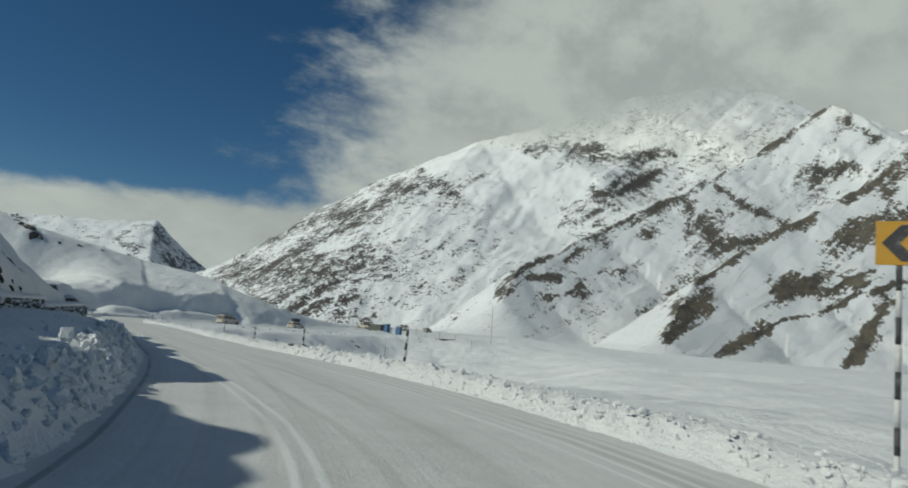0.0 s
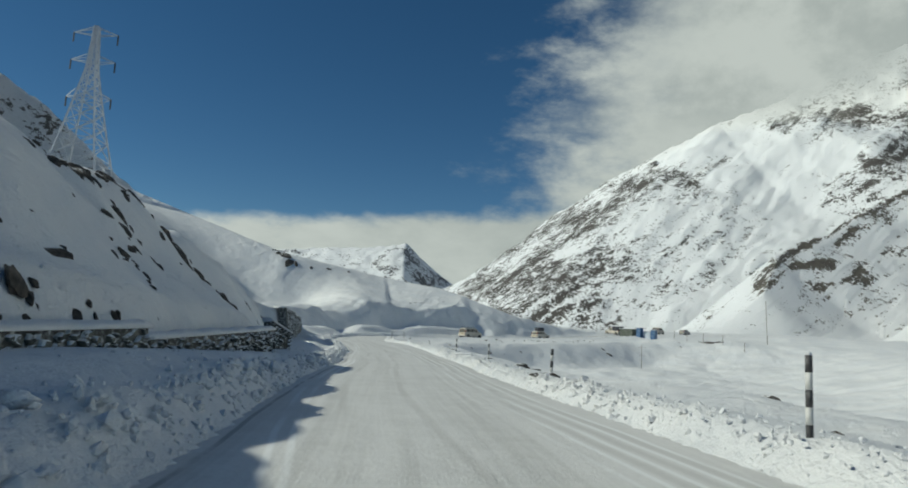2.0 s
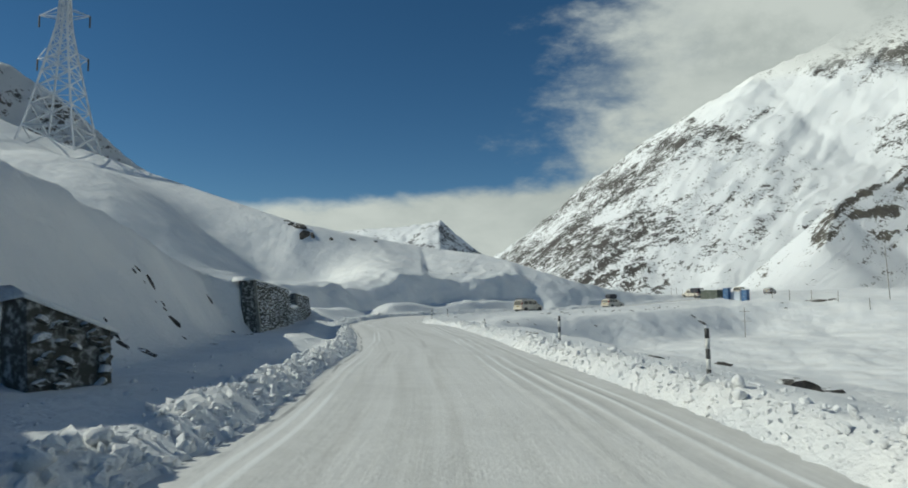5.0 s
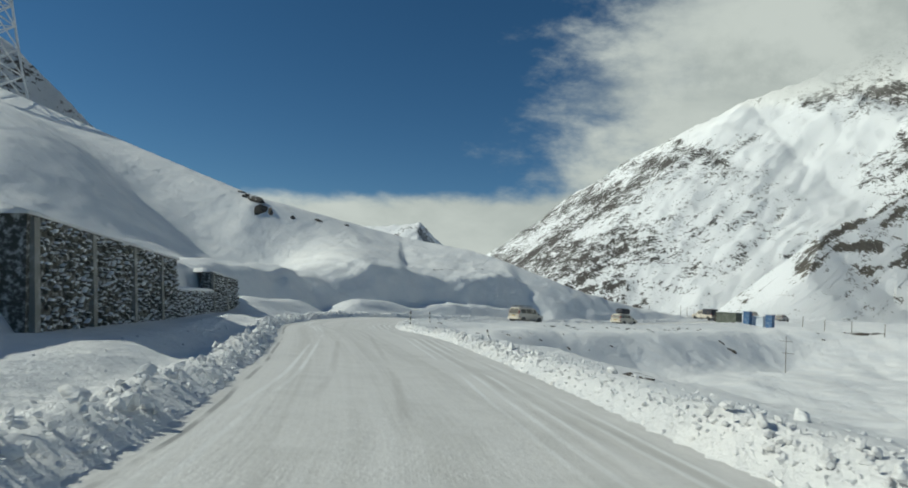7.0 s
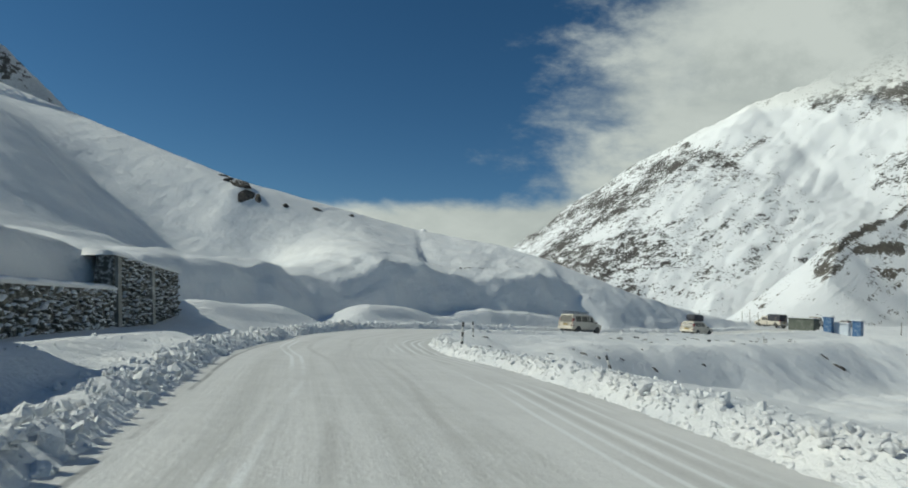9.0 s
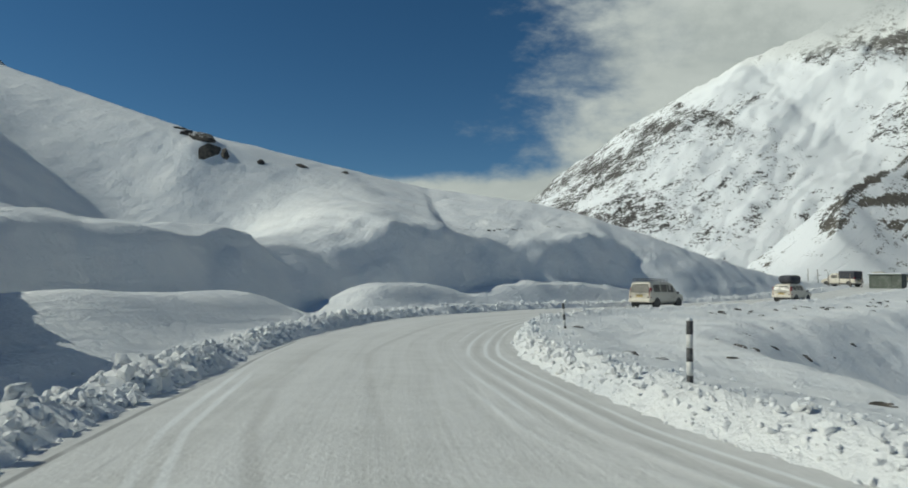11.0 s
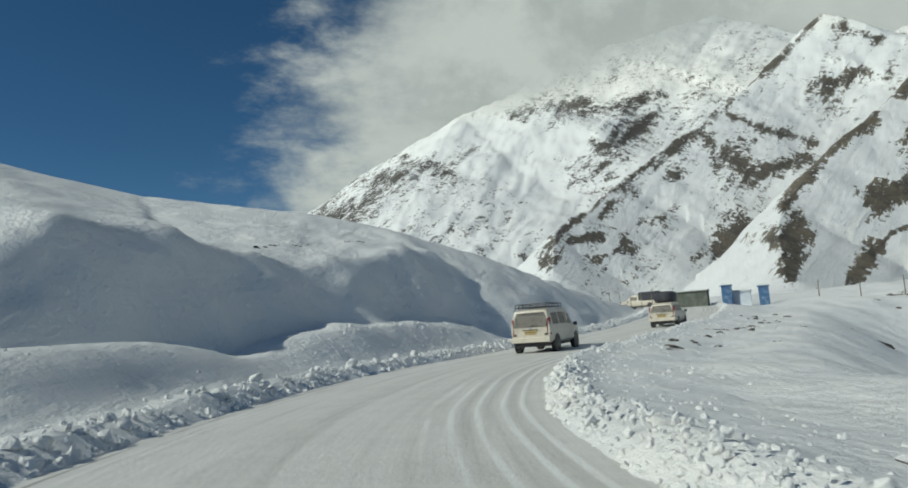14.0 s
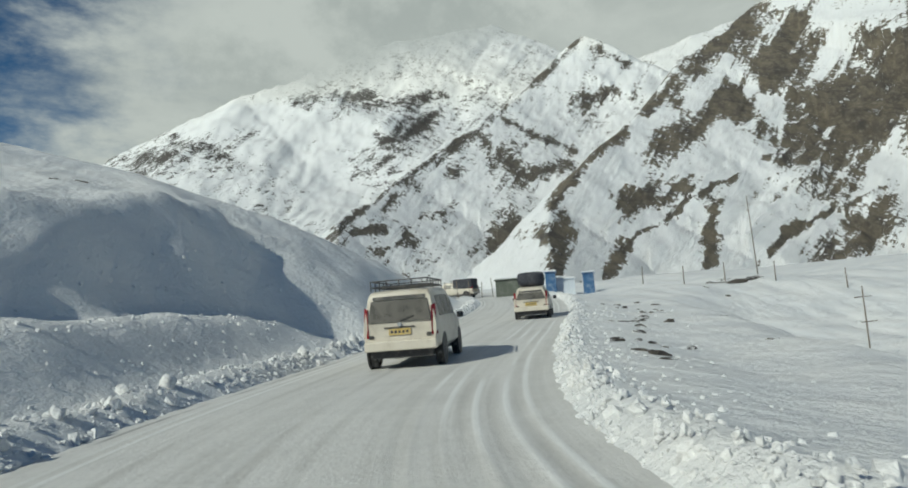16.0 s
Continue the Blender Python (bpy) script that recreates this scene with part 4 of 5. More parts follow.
wall_between(18.0, 31.5, -6.0, -5.33, 1.2, 1.25, "low dark rubble retaining wall speckled with snow", 71, singles=150, cap=0.4)
wall_between(31.6, 43.4, -5.32, -4.75, 1.25, 1.35, "low dark rubble retaining wall below a snow slope", 72, cap=0.4)
wall_between(47.0, 48.1, -5.5, -4.9, 1.75, 1.25, "short stub of dark rubble wall", 73, cap=0.6)
wall_between(69.4, 80.6, -6.75, -6.3, 3.05, 2.75, "tall rubble retaining wall with pale concrete bands", 74, bands=(0.3, 3.8, 7.4, 10.6))
wall_between(80.7, 90.3, -6.35, -7.1, 1.55, 1.55, "low rubble wall with deep snow above it", 75, singles=200)
wall_between(90.4, 95.5, -7.15, -7.2, 2.75, 2.45, "far section of tall rubble retaining wall", 76, bands=(0.25, 3.2))


# ---------------------------------------------------------------- rocks
M_ROCK = None


def rock_material():
    m = Mat("dark_rock", 0.9, spec=0.25)
    geo = m.node("ShaderNodeNewGeometry")
    sep = m.node("ShaderNodeSeparateXYZ")
    m.link(geo.outputs["Normal"], sep.inputs[0])
    a, b = m.noise(2.5, 7, 0.7), m.noise(12.0, 5, 0.65)
    c = m.mixc(m.ramp(a, 0.35, 0.65), (0.035, 0.034, 0.032), (0.12, 0.105, 0.09))
    v = m.math("ADD", m.math("MULTIPLY", sep.outputs[2], 0.7), m.math("MULTIPLY", a, 0.7))
    m.color(m.mixc(m.ramp(v, 0.93, 1.06), c, (0.80, 0.81, 0.82)))
    m.bump(a, 0.08).bump(b, 0.03)
    return m.m


M_ROCK = rock_material()


def rock(x, y, size, seed, flat=0.5, sink=0.2, label="dark rock breaking through the snow", long=1.0, yaw=None):
    rng = np.random.RandomState(seed)
    v, f = ico(3)
    w = v * (1 + 0.10 * rng.randn(len(v), 1))
    for _ in range(9):
        n = rng.randn(3)
        n /= np.linalg.norm(n)
        d = w @ n - rng.uniform(0.45, 0.8)
        w = w - np.where(d > 0, d, 0)[:, None] * n
    w = w * (size * long, size, size * flat)
    ob = new("rock", mesh_of("rock", w, f.tolist(), [M_ROCK], False))
    z = gz(x, y)
    n = Vector((gz(x - 0.4, y) - gz(x + 0.4, y), gz(x, y - 0.4) - gz(x, y + 0.4), 0.8)).normalized()
    lean = n.to_track_quat("Z", "Y").to_matrix().to_4x4()
    ob.matrix_world = Matrix.Translation((x, y, z)) @ lean @ pose(0, 0, -size * flat * sink, 0, 0, rng.uniform(0, 360) if yaw is None else yaw)
    return tagged(ob, label, "rock", "rocks in the snow")


def rocks_on(y0, y1, u0, u1, count, lo, hi, seed, jitter=0.35):
    """Rocks along a band, in clusters, a few large and many small."""
    rng = np.random.RandomState(seed)
    hubs = rng.rand(max(3, count // 5))
    for k in range(count):
        f = float(np.clip(hubs[rng.randint(len(hubs))] + rng.randn() * 0.045, 0, 1))
        x, y, yaw = place(y0 + f * (y1 - y0), u0 + f * (u1 - u0) + rng.randn() * jitter)
        rock(x, y, lo + (hi - lo) * rng.rand() ** 2.2, seed * 50 + k, rng.uniform(0.35, 0.75), rng.uniform(0.1, 0.45), long=rng.uniform(1.0, 1.9), yaw=yaw + 90 + rng.uniform(-60, 60))


# bands of outcrop above the first wall, and the rocks on the crest
rocks_on(19, 37, -7.2, -7.4, 22, 0.10, 0.30, 81, 0.6)
rocks_on(30, 46, -12.2, -10.0, 40, 0.14, 0.46, 82, 0.30)
rocks_on(44, 51, -10.6, -7.0, 44, 0.14, 0.42, 86, 0.16)
rocks_on(26, 44, -9.0, -8.6, 18, 0.12, 0.36, 83, 0.9)
rocks_on(24, 43, -6.5, -5.6, 60, 0.10, 0.28, 84, 0.12)
rocks_on(22, 60, -8.2, -11.5, 50, 0.06, 0.24, 89, 1.5)
rocks_on(47, 54, -5.9, -7.2, 10, 0.12, 0.42, 87, 0.4)
rocks_on(58, 68, -8.4, -7.8, 18, 0.07, 0.30, 90, 0.7)
rocks_on(75, 80, -9.5, -9.2, 3, 0.15, 0.34, 85)
# broken line across the slope above the cut
rocks_on(124.5, 138.5, -15.8, -13.6, 20, 0.07, 0.20, 88, 0.12)
for k, (x, y, r) in enumerate(((-70.3, 131.8, 1.1), (-71.8, 132.6, 0.9), (-69.2, 132.6, 0.7), (-73.5, 132.4, 0.7), (-64.5, 137.5, 0.5), (-62, 141, 0.4), (-74.8, 133.2, 0.5), (-66.8, 134.5, 0.4))):
    rock(x, y, r, 900 + k, 0.55, 0.2, "dark rock outcrop on the snowy crest", 1.5)
# stones on the outer side
for k, (x, y, r) in enumerate(((-34.4, 109.4, 0.34), (-31.9, 101.9, 0.24), (-31.2, 102.4, 0.2), (-14.8, 70.8, 0.3), (0.8, 38.2, 0.32), (-0.3, 37.5, 0.34), (-4.6, 53.0, 0.4), (-4.0, 53.6, 0.3), (-27.4, 97.2, 0.2), (-26.4, 96.6, 0.16),
                               (-29.4, 104.6, 0.2), (-21.6, 140.6, 0.3), (-22.6, 139.6, 0.25), (-20.8, 141.6, 0.25), (-19.4, 143.4, 0.3), (-24.2, 131.5, 0.2), (-22.0, 128.0, 0.25), (-26.5, 124.5, 0.16), (-17.5, 146, 0.3), (-9.5, 146.5, 0.5), (-10.7, 147.2, 0.35),
                               (-18.6, 139.3, 0.22), (-25.2, 135.8, 0.2), (-27.2, 116.8, 0.22), (-28.2, 117.3, 0.18), (6.6, 44.2, 0.3), (8.2, 47.4, 0.25), (3.9, 58.3, 0.3), (-2.2, 66.2, 0.28), (-9.4, 80.4, 0.3), (-10.3, 81.2, 0.25))):
    rock(x, y, r, 950 + k, 0.5, 0.2, "small dark stone lying in the snow", 1.4)


rc = np.random.RandomState(33)
for cx, cy, reach, count in ((-16.6, 148.4, 1.0, 5), (-13.5, 151.6, 1.2, 5), (-17.1, 146.3, 0.7, 3), (-22.6, 139.2, 0.8, 4), (-27.0, 134.0, 0.5, 2), (-27.2, 132.6, 0.5, 3), (-28.9, 129.9, 0.6, 3), (-24.6, 121.5, 1.2, 4), (-30.2, 112.5, 1.0, 3), (3.7, 163.7, 0.8, 2), (-5.5, 60.5, 1.4, 4), (-12.0, 78.0, 1.6, 4), (5.2, 33.0, 1.2, 3)):
    for _ in range(count):
        rock(cx + reach * rc.randn(), cy + reach * rc.randn(), rc.uniform(0.09, 0.26), rc.randint(100000), rc.uniform(0.4, 0.7), 0.15, "small dark stone lying in the snow", 1.4)
rock(7.9, 167.7, 1.3, 991, 0.45, 0.15, "low dark boulder half buried in the snow", 1.9, 20)
rock(10.6, 166.8, 0.7, 992, 0.5, 0.15, "low dark boulder half buried in the snow", 1.4, 40)


# ---------------------------------------------------------------- delineator posts
M_BLACK = paint("black_paint", (0.04, 0.04, 0.042), 0.6, 0, (0.35, 0.35, 0.35), 0.4, 8)
M_WHITE = paint("white_paint", (0.60, 0.60, 0.58), 0.6, 0, (0.3, 0.28, 0.25), 0.45, 8)


def road_post(x, y, tall=0.82, tilt=0.0, r=0.045):
    p = thing("road_post", pose(x, y, gz(x, y) - 0.1, 0, tilt, 0), "black and white striped roadside marker post", "post", "marker posts along the road")
    n = 5
    for k in range(n):
        z0, z1 = k * tall / n, (k + 1) * tall / n
        part("stripe", tube((0, 0, z0), (0, 0, z1), r), M_BLACK if k % 2 == 0 else M_WHITE, p, "black stripe" if k % 2 == 0 else "white stripe", True)
    part("cap", tube((0, 0, tall), (0, 0, tall + 0.05), r * 1.05, 10, r * 0.5), M_SNOW, p, "cap of snow", True)
    return p


for x, y, h, tl in ((5.16, 26.6, 1.08, 0), (-0.16, 37.65, 0.92, 1), (-6.15, 51.9, 0.95, -1), (-11.33, 61.9, 0.96, 0), (-24.8, 92.7, 0.8, -20), (-30.37, 93.7, 0.88, 0), (-34.54, 107.5, 0.97, -5)):
    road_post(x, y, h, tl)


# ---------------------------------------------------------------- bend sign
M_YELLOW = paint("yellow_sign", (0.50, 0.27, 0.03), 0.45, 0, (0.4, 0.3, 0.15), 0.3, 5)
M_STEEL = paint("galvanised_steel", (0.42, 0.43, 0.44), 0.45, 0.8, (0.3, 0.3, 0.3), 0.4, 6)


def bend_sign(x, y, yaw):
    z = gz(x, y)
    p = thing("bend_sign", pose(x, y, z - 0.2, 0, 0, yaw), "yellow road sign with a black chevron on a striped post", "road sign")
    top = 3.75 - z + 0.2
    for k in range(8):
        part("stripe", tube((0, 0, k * top / 8), (0, 0, (k + 1) * top / 8), 0.045), M_BLACK if k % 2 else M_WHITE, p, "black stripe" if k % 2 else "white stripe", True)
    part("board", boxed(-0.32, 0.32, -0.06, -0.035, top - 0.02, top + 0.68, 0.006), M_YELLOW, p, "yellow board")
    bm = bmesh.new()
    pts = [(-0.24, 0.33), (0.02, 0.62), (0.26, 0.62), (0.0, 0.33), (0.26, 0.04), (0.02, 0.04)]
    f = [bm.verts.new((x, -0.066, top + z)) for x, z in pts]
    b = [bm.verts.new((x, -0.061, top + z)) for x, z in pts]
    for q in ((0, 1, 2, 3), (0, 3, 4, 5)):
        bm.faces.new([f[i] for i in q])
        bm.faces.new([b[i] for i in reversed(q)])
    for k in range(6):
        bm.faces.new((f[k], b[k], b[(k + 1) % 6], f[(k + 1) % 6]))
    bmesh.ops.recalc_face_normals(bm, faces=bm.faces)
    part("chevron", bm, M_BLACK, p, "black chevron")


bend_sign(13.1, 15.4, -32)


# ---------------------------------------------------------------- pylon
def pylon(x, y, tall, foot, yaw):
    z = gz(x, y)
    p = thing("pylon", pose(x, y, z - 1.5, 0, 0, yaw), "tall steel lattice electricity pylon on the snowy hillside", "pylon")
    waist, head = 0.72 * tall, 0.9
    half = lambda q: foot / 2 + (head - foot / 2) * min(q / waist, 1) ** 0.85 if q < waist else head - 0.5 * (q - waist) / (tall - waist)  # noqa: E731
    levels = [0, 0.14, 0.26, 0.36, 0.45, 0.52, 0.58, 0.64, 0.70, 0.76, 0.82, 0.88, 0.94, 1.0]
    corner = lambda q, k: ((-1, 1, 1, -1)[k] * half(q), (-1, -1, 1, 1)[k] * half(q), q)  # noqa: E731
    for k in range(4):
        bm = bmesh.new()
        rings = []
        for a in levels:
            c = corner(a * tall, k)
            rings.append([bm.verts.new((c[0] + dx, c[1] + dy, c[2])) for dx, dy in ((-0.15, -0.15), (0.15, -0.15), (0.15, 0.15), (-0.15, 0.15))])
        for r0, r1 in zip(rings, rings[1:]):
            for q in range(4):
                bm.faces.new((r0[q], r0[(q + 1) % 4], r1[(q + 1) % 4], r1[q]))
        part("leg", bm, M_PYLON, p)
    for n, (a, b) in enumerate(zip(levels, levels[1:])):
        for k in range(4):
            j = (k + 1) % 4
            part("brace", strutted(corner(a * tall, k), corner(b * tall, j), 0.15), M_PYLON, p)
            part("brace", strutted(corner(a * tall, j), corner(b * tall, k), 0.15), M_PYLON, p)
            part("ring_bar", strutted(corner(b * tall, k), corner(b * tall, j), 0.15), M_PYLON, p)
    for q in (0.52, 0.76, 0.94):
        for side in (-1, 1):
            bm = bmesh.new()
            tip = (side * 4.6, 0, q * tall + 0.4)
            for dy in (-1, 1):
                strut(bm, (side * half(q * tall), dy * half(q * tall), q * tall), tip, 0.13)
                strut(bm, (side * half(q * tall), dy * half(q * tall), (q + 0.05) * tall), tip, 0.13)
            arm = part("cross_arm", bm, M_PYLON, p)
            part("insulator", tube(tip, (tip[0], 0, tip[2] - 2.2), 0.16, 8), M_BLACK, arm, "dark string of insulators")


M_PYLON = paint("frosted_steel", (0.55, 0.57, 0.60), 0.5, 0.35, (0.7, 0.72, 0.74), 0.7, 0.5)
pylon(-118.5, 123.9, 34.5, 11.0, 25)


# ---------------------------------------------------------------- cars
M_BODY = paint("dusty_white_paint", (0.60, 0.555, 0.475), 0.4, 0, (0.38, 0.33, 0.26), 0.8, 1.4)
M_GREYCAR = paint("dusty_grey_paint", (0.30, 0.30, 0.31), 0.35, 0.2, (0.40, 0.37, 0.32), 0.6, 1.6)
M_GLASS = paint("tinted_glass", (0.075, 0.070, 0.060), 0.35, 0, (0.15, 0.138, 0.115), 0.7, 0.9)
M_RUBBER = paint("tyre_rubber", (0.025, 0.025, 0.026), 0.85, 0, (0.45, 0.45, 0.45), 0.5, 6)
M_RED = Mat("red_lamp", 0.25, 0, 0.6).color((0.22, 0.012, 0.016)).m
M_PLATE = paint("yellow_plate", (0.52, 0.38, 0.12), 0.5, 0, (0.42, 0.36, 0.28), 0.85, 7)
M_TRIM = paint("dark_trim", (0.035, 0.035, 0.036), 0.6, 0, (0.3, 0.28, 0.25), 0.5, 5)
M_BAG = paint("dark_tarpaulin", (0.03, 0.033, 0.045), 0.7, 0, (0.12, 0.12, 0.13), 0.5, 4)

SUV = ((0.0, 0.50, 1.05, 1.76, 0.80, 0.86, 0.72), (0.24, 0.42, 1.08, 1.81, 0.89, 0.91, 0.74), (0.6, 0.38, 1.10, 1.85, 0.91, 0.92, 0.76), (1.6, 0.36, 1.10, 1.87, 0.92, 0.93, 0.77), (2.5, 0.36, 1.10, 1.86, 0.92, 0.93, 0.77),
       (3.0, 0.36, 1.08, 1.76, 0.92, 0.92, 0.74), (3.5, 0.37, 1.06, 1.32, 0.92, 0.91, 0.78), (3.75, 0.38, 1.04, 1.12, 0.91, 0.90, 0.80), (4.25, 0.42, 0.95, 1.00, 0.88, 0.86, 0.74), (4.45, 0.50, 0.80, 0.86, 0.80, 0.76, 0.66))
HATCH = ((0.0, 0.45, 0.90, 1.42, 0.76, 0.80, 0.62), (0.3, 0.36, 0.93, 1.48, 0.82, 0.84, 0.63), (0.5, 0.32, 0.95, 1.52, 0.84, 0.85, 0.64), (1.4, 0.30, 0.95, 1.56, 0.85, 0.86, 0.65), (2.1, 0.30, 0.94, 1.52, 0.85, 0.86, 0.64),
         (2.6, 0.30, 0.93, 1.30, 0.85, 0.85, 0.66), (3.0, 0.32, 0.90, 1.00, 0.84, 0.84, 0.70), (3.55, 0.36, 0.80, 0.86, 0.80, 0.80, 0.66), (3.75, 0.42, 0.68, 0.74, 0.72, 0.70, 0.58))
PICKUP = ((0.0, 0.50, 0.96, 1.10, 0.80, 0.84, 0.78), (0.2, 0.42, 0.98, 1.12, 0.88, 0.89, 0.80), (2.1, 0.40, 1.00, 1.14, 0.90, 0.90, 0.80), (2.3, 0.40, 1.05, 1.72, 0.90, 0.90, 0.72), (2.6, 0.40, 1.06, 1.78, 0.90, 0.90, 0.73), (3.3, 0.40, 1.06, 1.76, 0.90, 0.90, 0.72),
          (3.8, 0.40, 1.04, 1.28, 0.90, 0.89, 0.76), (4.0, 0.40, 1.02, 1.10, 0.89, 0.88, 0.78), (4.6, 0.42, 0.94, 0.99, 0.86, 0.85, 0.72), (4.8, 0.50, 0.80, 0.86, 0.80, 0.76, 0.66))


def car(name, sec, paint_m, label, x, y, yaw, rack=False, plate=True):
    k0 = float(road_z(np.array([along([x], [y])[0][0]]))[0])
    p = thing(name, pose(x, y, k0 + 0.005, 0, 0, yaw), label, "car", "cars in the convoy")
    bm = bmesh.new()
    rings = []
    for yy, zb, zm, zt, wl, wm, wt in sec:
        half = [(wl * 0.82, zb), (wl, zb + 0.12), (wm * 1.0, zm - 0.18), (wm * 0.985, zm), (wt + 0.02, zt - 0.12), (wt - 0.05, zt - 0.02), (wt * 0.5, zt)]
        lean = lambda z: 0.16 * max(0.0, (z - zm) / (zt - zm)) if yy == 0 else 0.0  # noqa: E731
        rings.append([bm.verts.new((sx * w, yy + lean(z), z)) for sx, seq in ((1, half), (-1, half[::-1])) for w, z in seq])
    n = len(rings[0])
    for a, b in zip(rings, rings[1:]):
        for k in range(n):
            bm.faces.new((a[k], a[(k + 1) % n], b[(k + 1) % n], b[k]))
    bm.faces.new(rings[0][::-1])
    bm.faces.new(rings[-1])
    bmesh.ops.recalc_face_normals(bm, faces=bm.faces)
    bmesh.ops.bevel(bm, geom=bm.edges[:], offset=0.035, segments=2, affect="EDGES", profile=0.6, clamp_overlap=True)
    part("body", bm, paint_m, p, "", True)
    ys = [q[0] for q in sec]
    at_y = lambda yy: [float(np.interp(yy, ys, [q[k] for q in sec])) for k in range(7)]  # noqa: E731

    def side_pane(y0, y1, sx):
        b = bmesh.new()
        out = []
        for d in (0.012, -0.02):
            row = []
            for yy, up in ((y0, 0), (y1, 0), (y1, 1), (y0, 1)):
                _, _, zm, zt, _, wm, wt = at_y(yy)
                f = 0.10 if not up else 0.88
                row.append(b.verts.new((sx * (wm * 0.985 + (wt + 0.02 - wm * 0.985) * f + d), yy, zm + (zt - 0.12 - zm) * f)))
            out.append(row)
        b.faces.new(out[0])
        for k in range(4):
            b.faces.new((out[0][k], out[1][k], out[1][(k + 1) % 4], out[0][(k + 1) % 4]))
        bmesh.ops.recalc_face_normals(b, faces=b.faces)
        part("side_window", b, M_GLASS, p, "dark side window")

    L = ys[-1]
    roof_front = [q[0] for q in sec if q[3] > 0.93 * max(s[3] for s in sec)][-1]
    cuts = np.linspace(0.35, roof_front + 0.05, 4)
    for sx in (-1, 1):
        for a, b in zip(cuts, cuts[1:]):
            side_pane(a + 0.05, b - 0.05, sx)

    def pane(name, pts, depth, mat, lab):
        b = bmesh.new()
        f, g = [b.verts.new(q) for q in pts], [b.verts.new((q[0], q[1] + depth, q[2])) for q in pts]
        b.faces.new(f)
        b.faces.new(g[::-1])
        for k in range(len(pts)):
            b.faces.new((f[k], g[k], g[(k + 1) % len(pts)], f[(k + 1) % len(pts)]))
        bmesh.ops.recalc_face_normals(b, faces=b.faces)
        return part(name, b, mat, p, lab)

    y_at = lambda z: 0.16 * (z - sec[0][2]) / (sec[0][3] - sec[0][2])  # noqa: E731
    zm, zt, wm, wt = sec[0][2], sec[0][3], sec[0][5], sec[0][6]
    lo, hi = zm + 0.04, zt - 0.17
    pane("rear_window", [(-wm * 0.86, y_at(lo) - 0.02, lo), (wm * 0.86, y_at(lo) - 0.02, lo), (wt * 0.92, y_at(hi) - 0.02, hi), (-wt * 0.92, y_at(hi) - 0.02, hi)], 0.03, M_GLASS, "dusty dark rear window")
    for sx in (-1, 1):
        pane("tail_lamp", [(sx * wm * 0.86, -0.035, zm - 0.30), (sx * wm * 1.015, 0.05, zm - 0.30), (sx * wm * 0.975, 0.12, zm + 0.40), (sx * wm * 0.87, 0.04, zm + 0.36)], 0.14, M_RED, "red tail lamp")
        part("lamp_trim", boxed(min(sx * wm * 0.72, sx * wm * 0.85), max(sx * wm * 0.72, sx * wm * 0.85), -0.028, -0.012, zm - 0.32, zm - 0.24, 0.004), M_TRIM, p, "dark strip beside the lamp")
    pane("spoiler", [(-wt * 0.86, 0.10, zt - 0.15), (wt * 0.86, 0.10, zt - 0.15), (wt * 0.86, 0.12, zt - 0.07), (-wt * 0.86, 0.12, zt - 0.07)], 0.06, M_TRIM, "dark strip above the rear window")
    part("badge", tube((0, -0.035, zm - 0.02), (0, -0.01, zm - 0.02), 0.05, 14), M_STEEL, p, "round steel badge")
    part("wiper", strutted((0.02, y_at(zm + 0.06) - 0.035, zm + 0.06), (0.34, y_at(zm + 0.16) - 0.035, zm + 0.16), 0.018), M_TRIM, p, "rear wiper")
    w0 = sec[0][4]
    part("bumper", boxed(-w0 * 1.06, w0 * 1.06, -0.09, 0.12, sec[0][1] - 0.06, sec[0][1] + 0.16, 0.03), paint_m, p, "rear bumper with grey dirt")
    part("underside", boxed(-w0 * 0.9, w0 * 0.9, 0.1, L - 0.15, sec[2][1] - 0.12, sec[2][1] + 0.1, 0.02), M_TRIM, p, "dark underside")
    if plate:
        pl = part("number_plate", boxed(-0.26, 0.26, -0.035, -0.012, zm - 0.26, zm - 0.115, 0.004), M_PLATE, p, "yellow number plate")
        for k in range(5):
            part("plate_bar", boxed(-0.21 + 0.09 * k, -0.155 + 0.09 * k, -0.039, -0.034, zm - 0.215, zm - 0.155), M_TRIM, pl, "dark bar")
    part("handle_strip", boxed(-0.36, 0.36, -0.03, -0.01, zm - 0.10, zm - 0.07, 0.004), M_TRIM, p, "dark tailgate handle strip")
    # windscreen and lamps at the front
    for sx in (-1, 1):
        part("mirror", boxed(min(sx * 0.93, sx * 1.10), max(sx * 0.93, sx * 1.10), roof_front + 0.25, roof_front + 0.35, zm - 0.02, zm + 0.14, 0.03), M_TRIM, p, "dark door mirror")
        part("head_lamp", boxed(min(sx * 0.5, sx * 0.74), max(sx * 0.5, sx * 0.74), L - 0.14, L - 0.02, sec[-1][3] - 0.16, sec[-1][3] - 0.02, 0.02), M_GLASS, p, "clear head lamp")
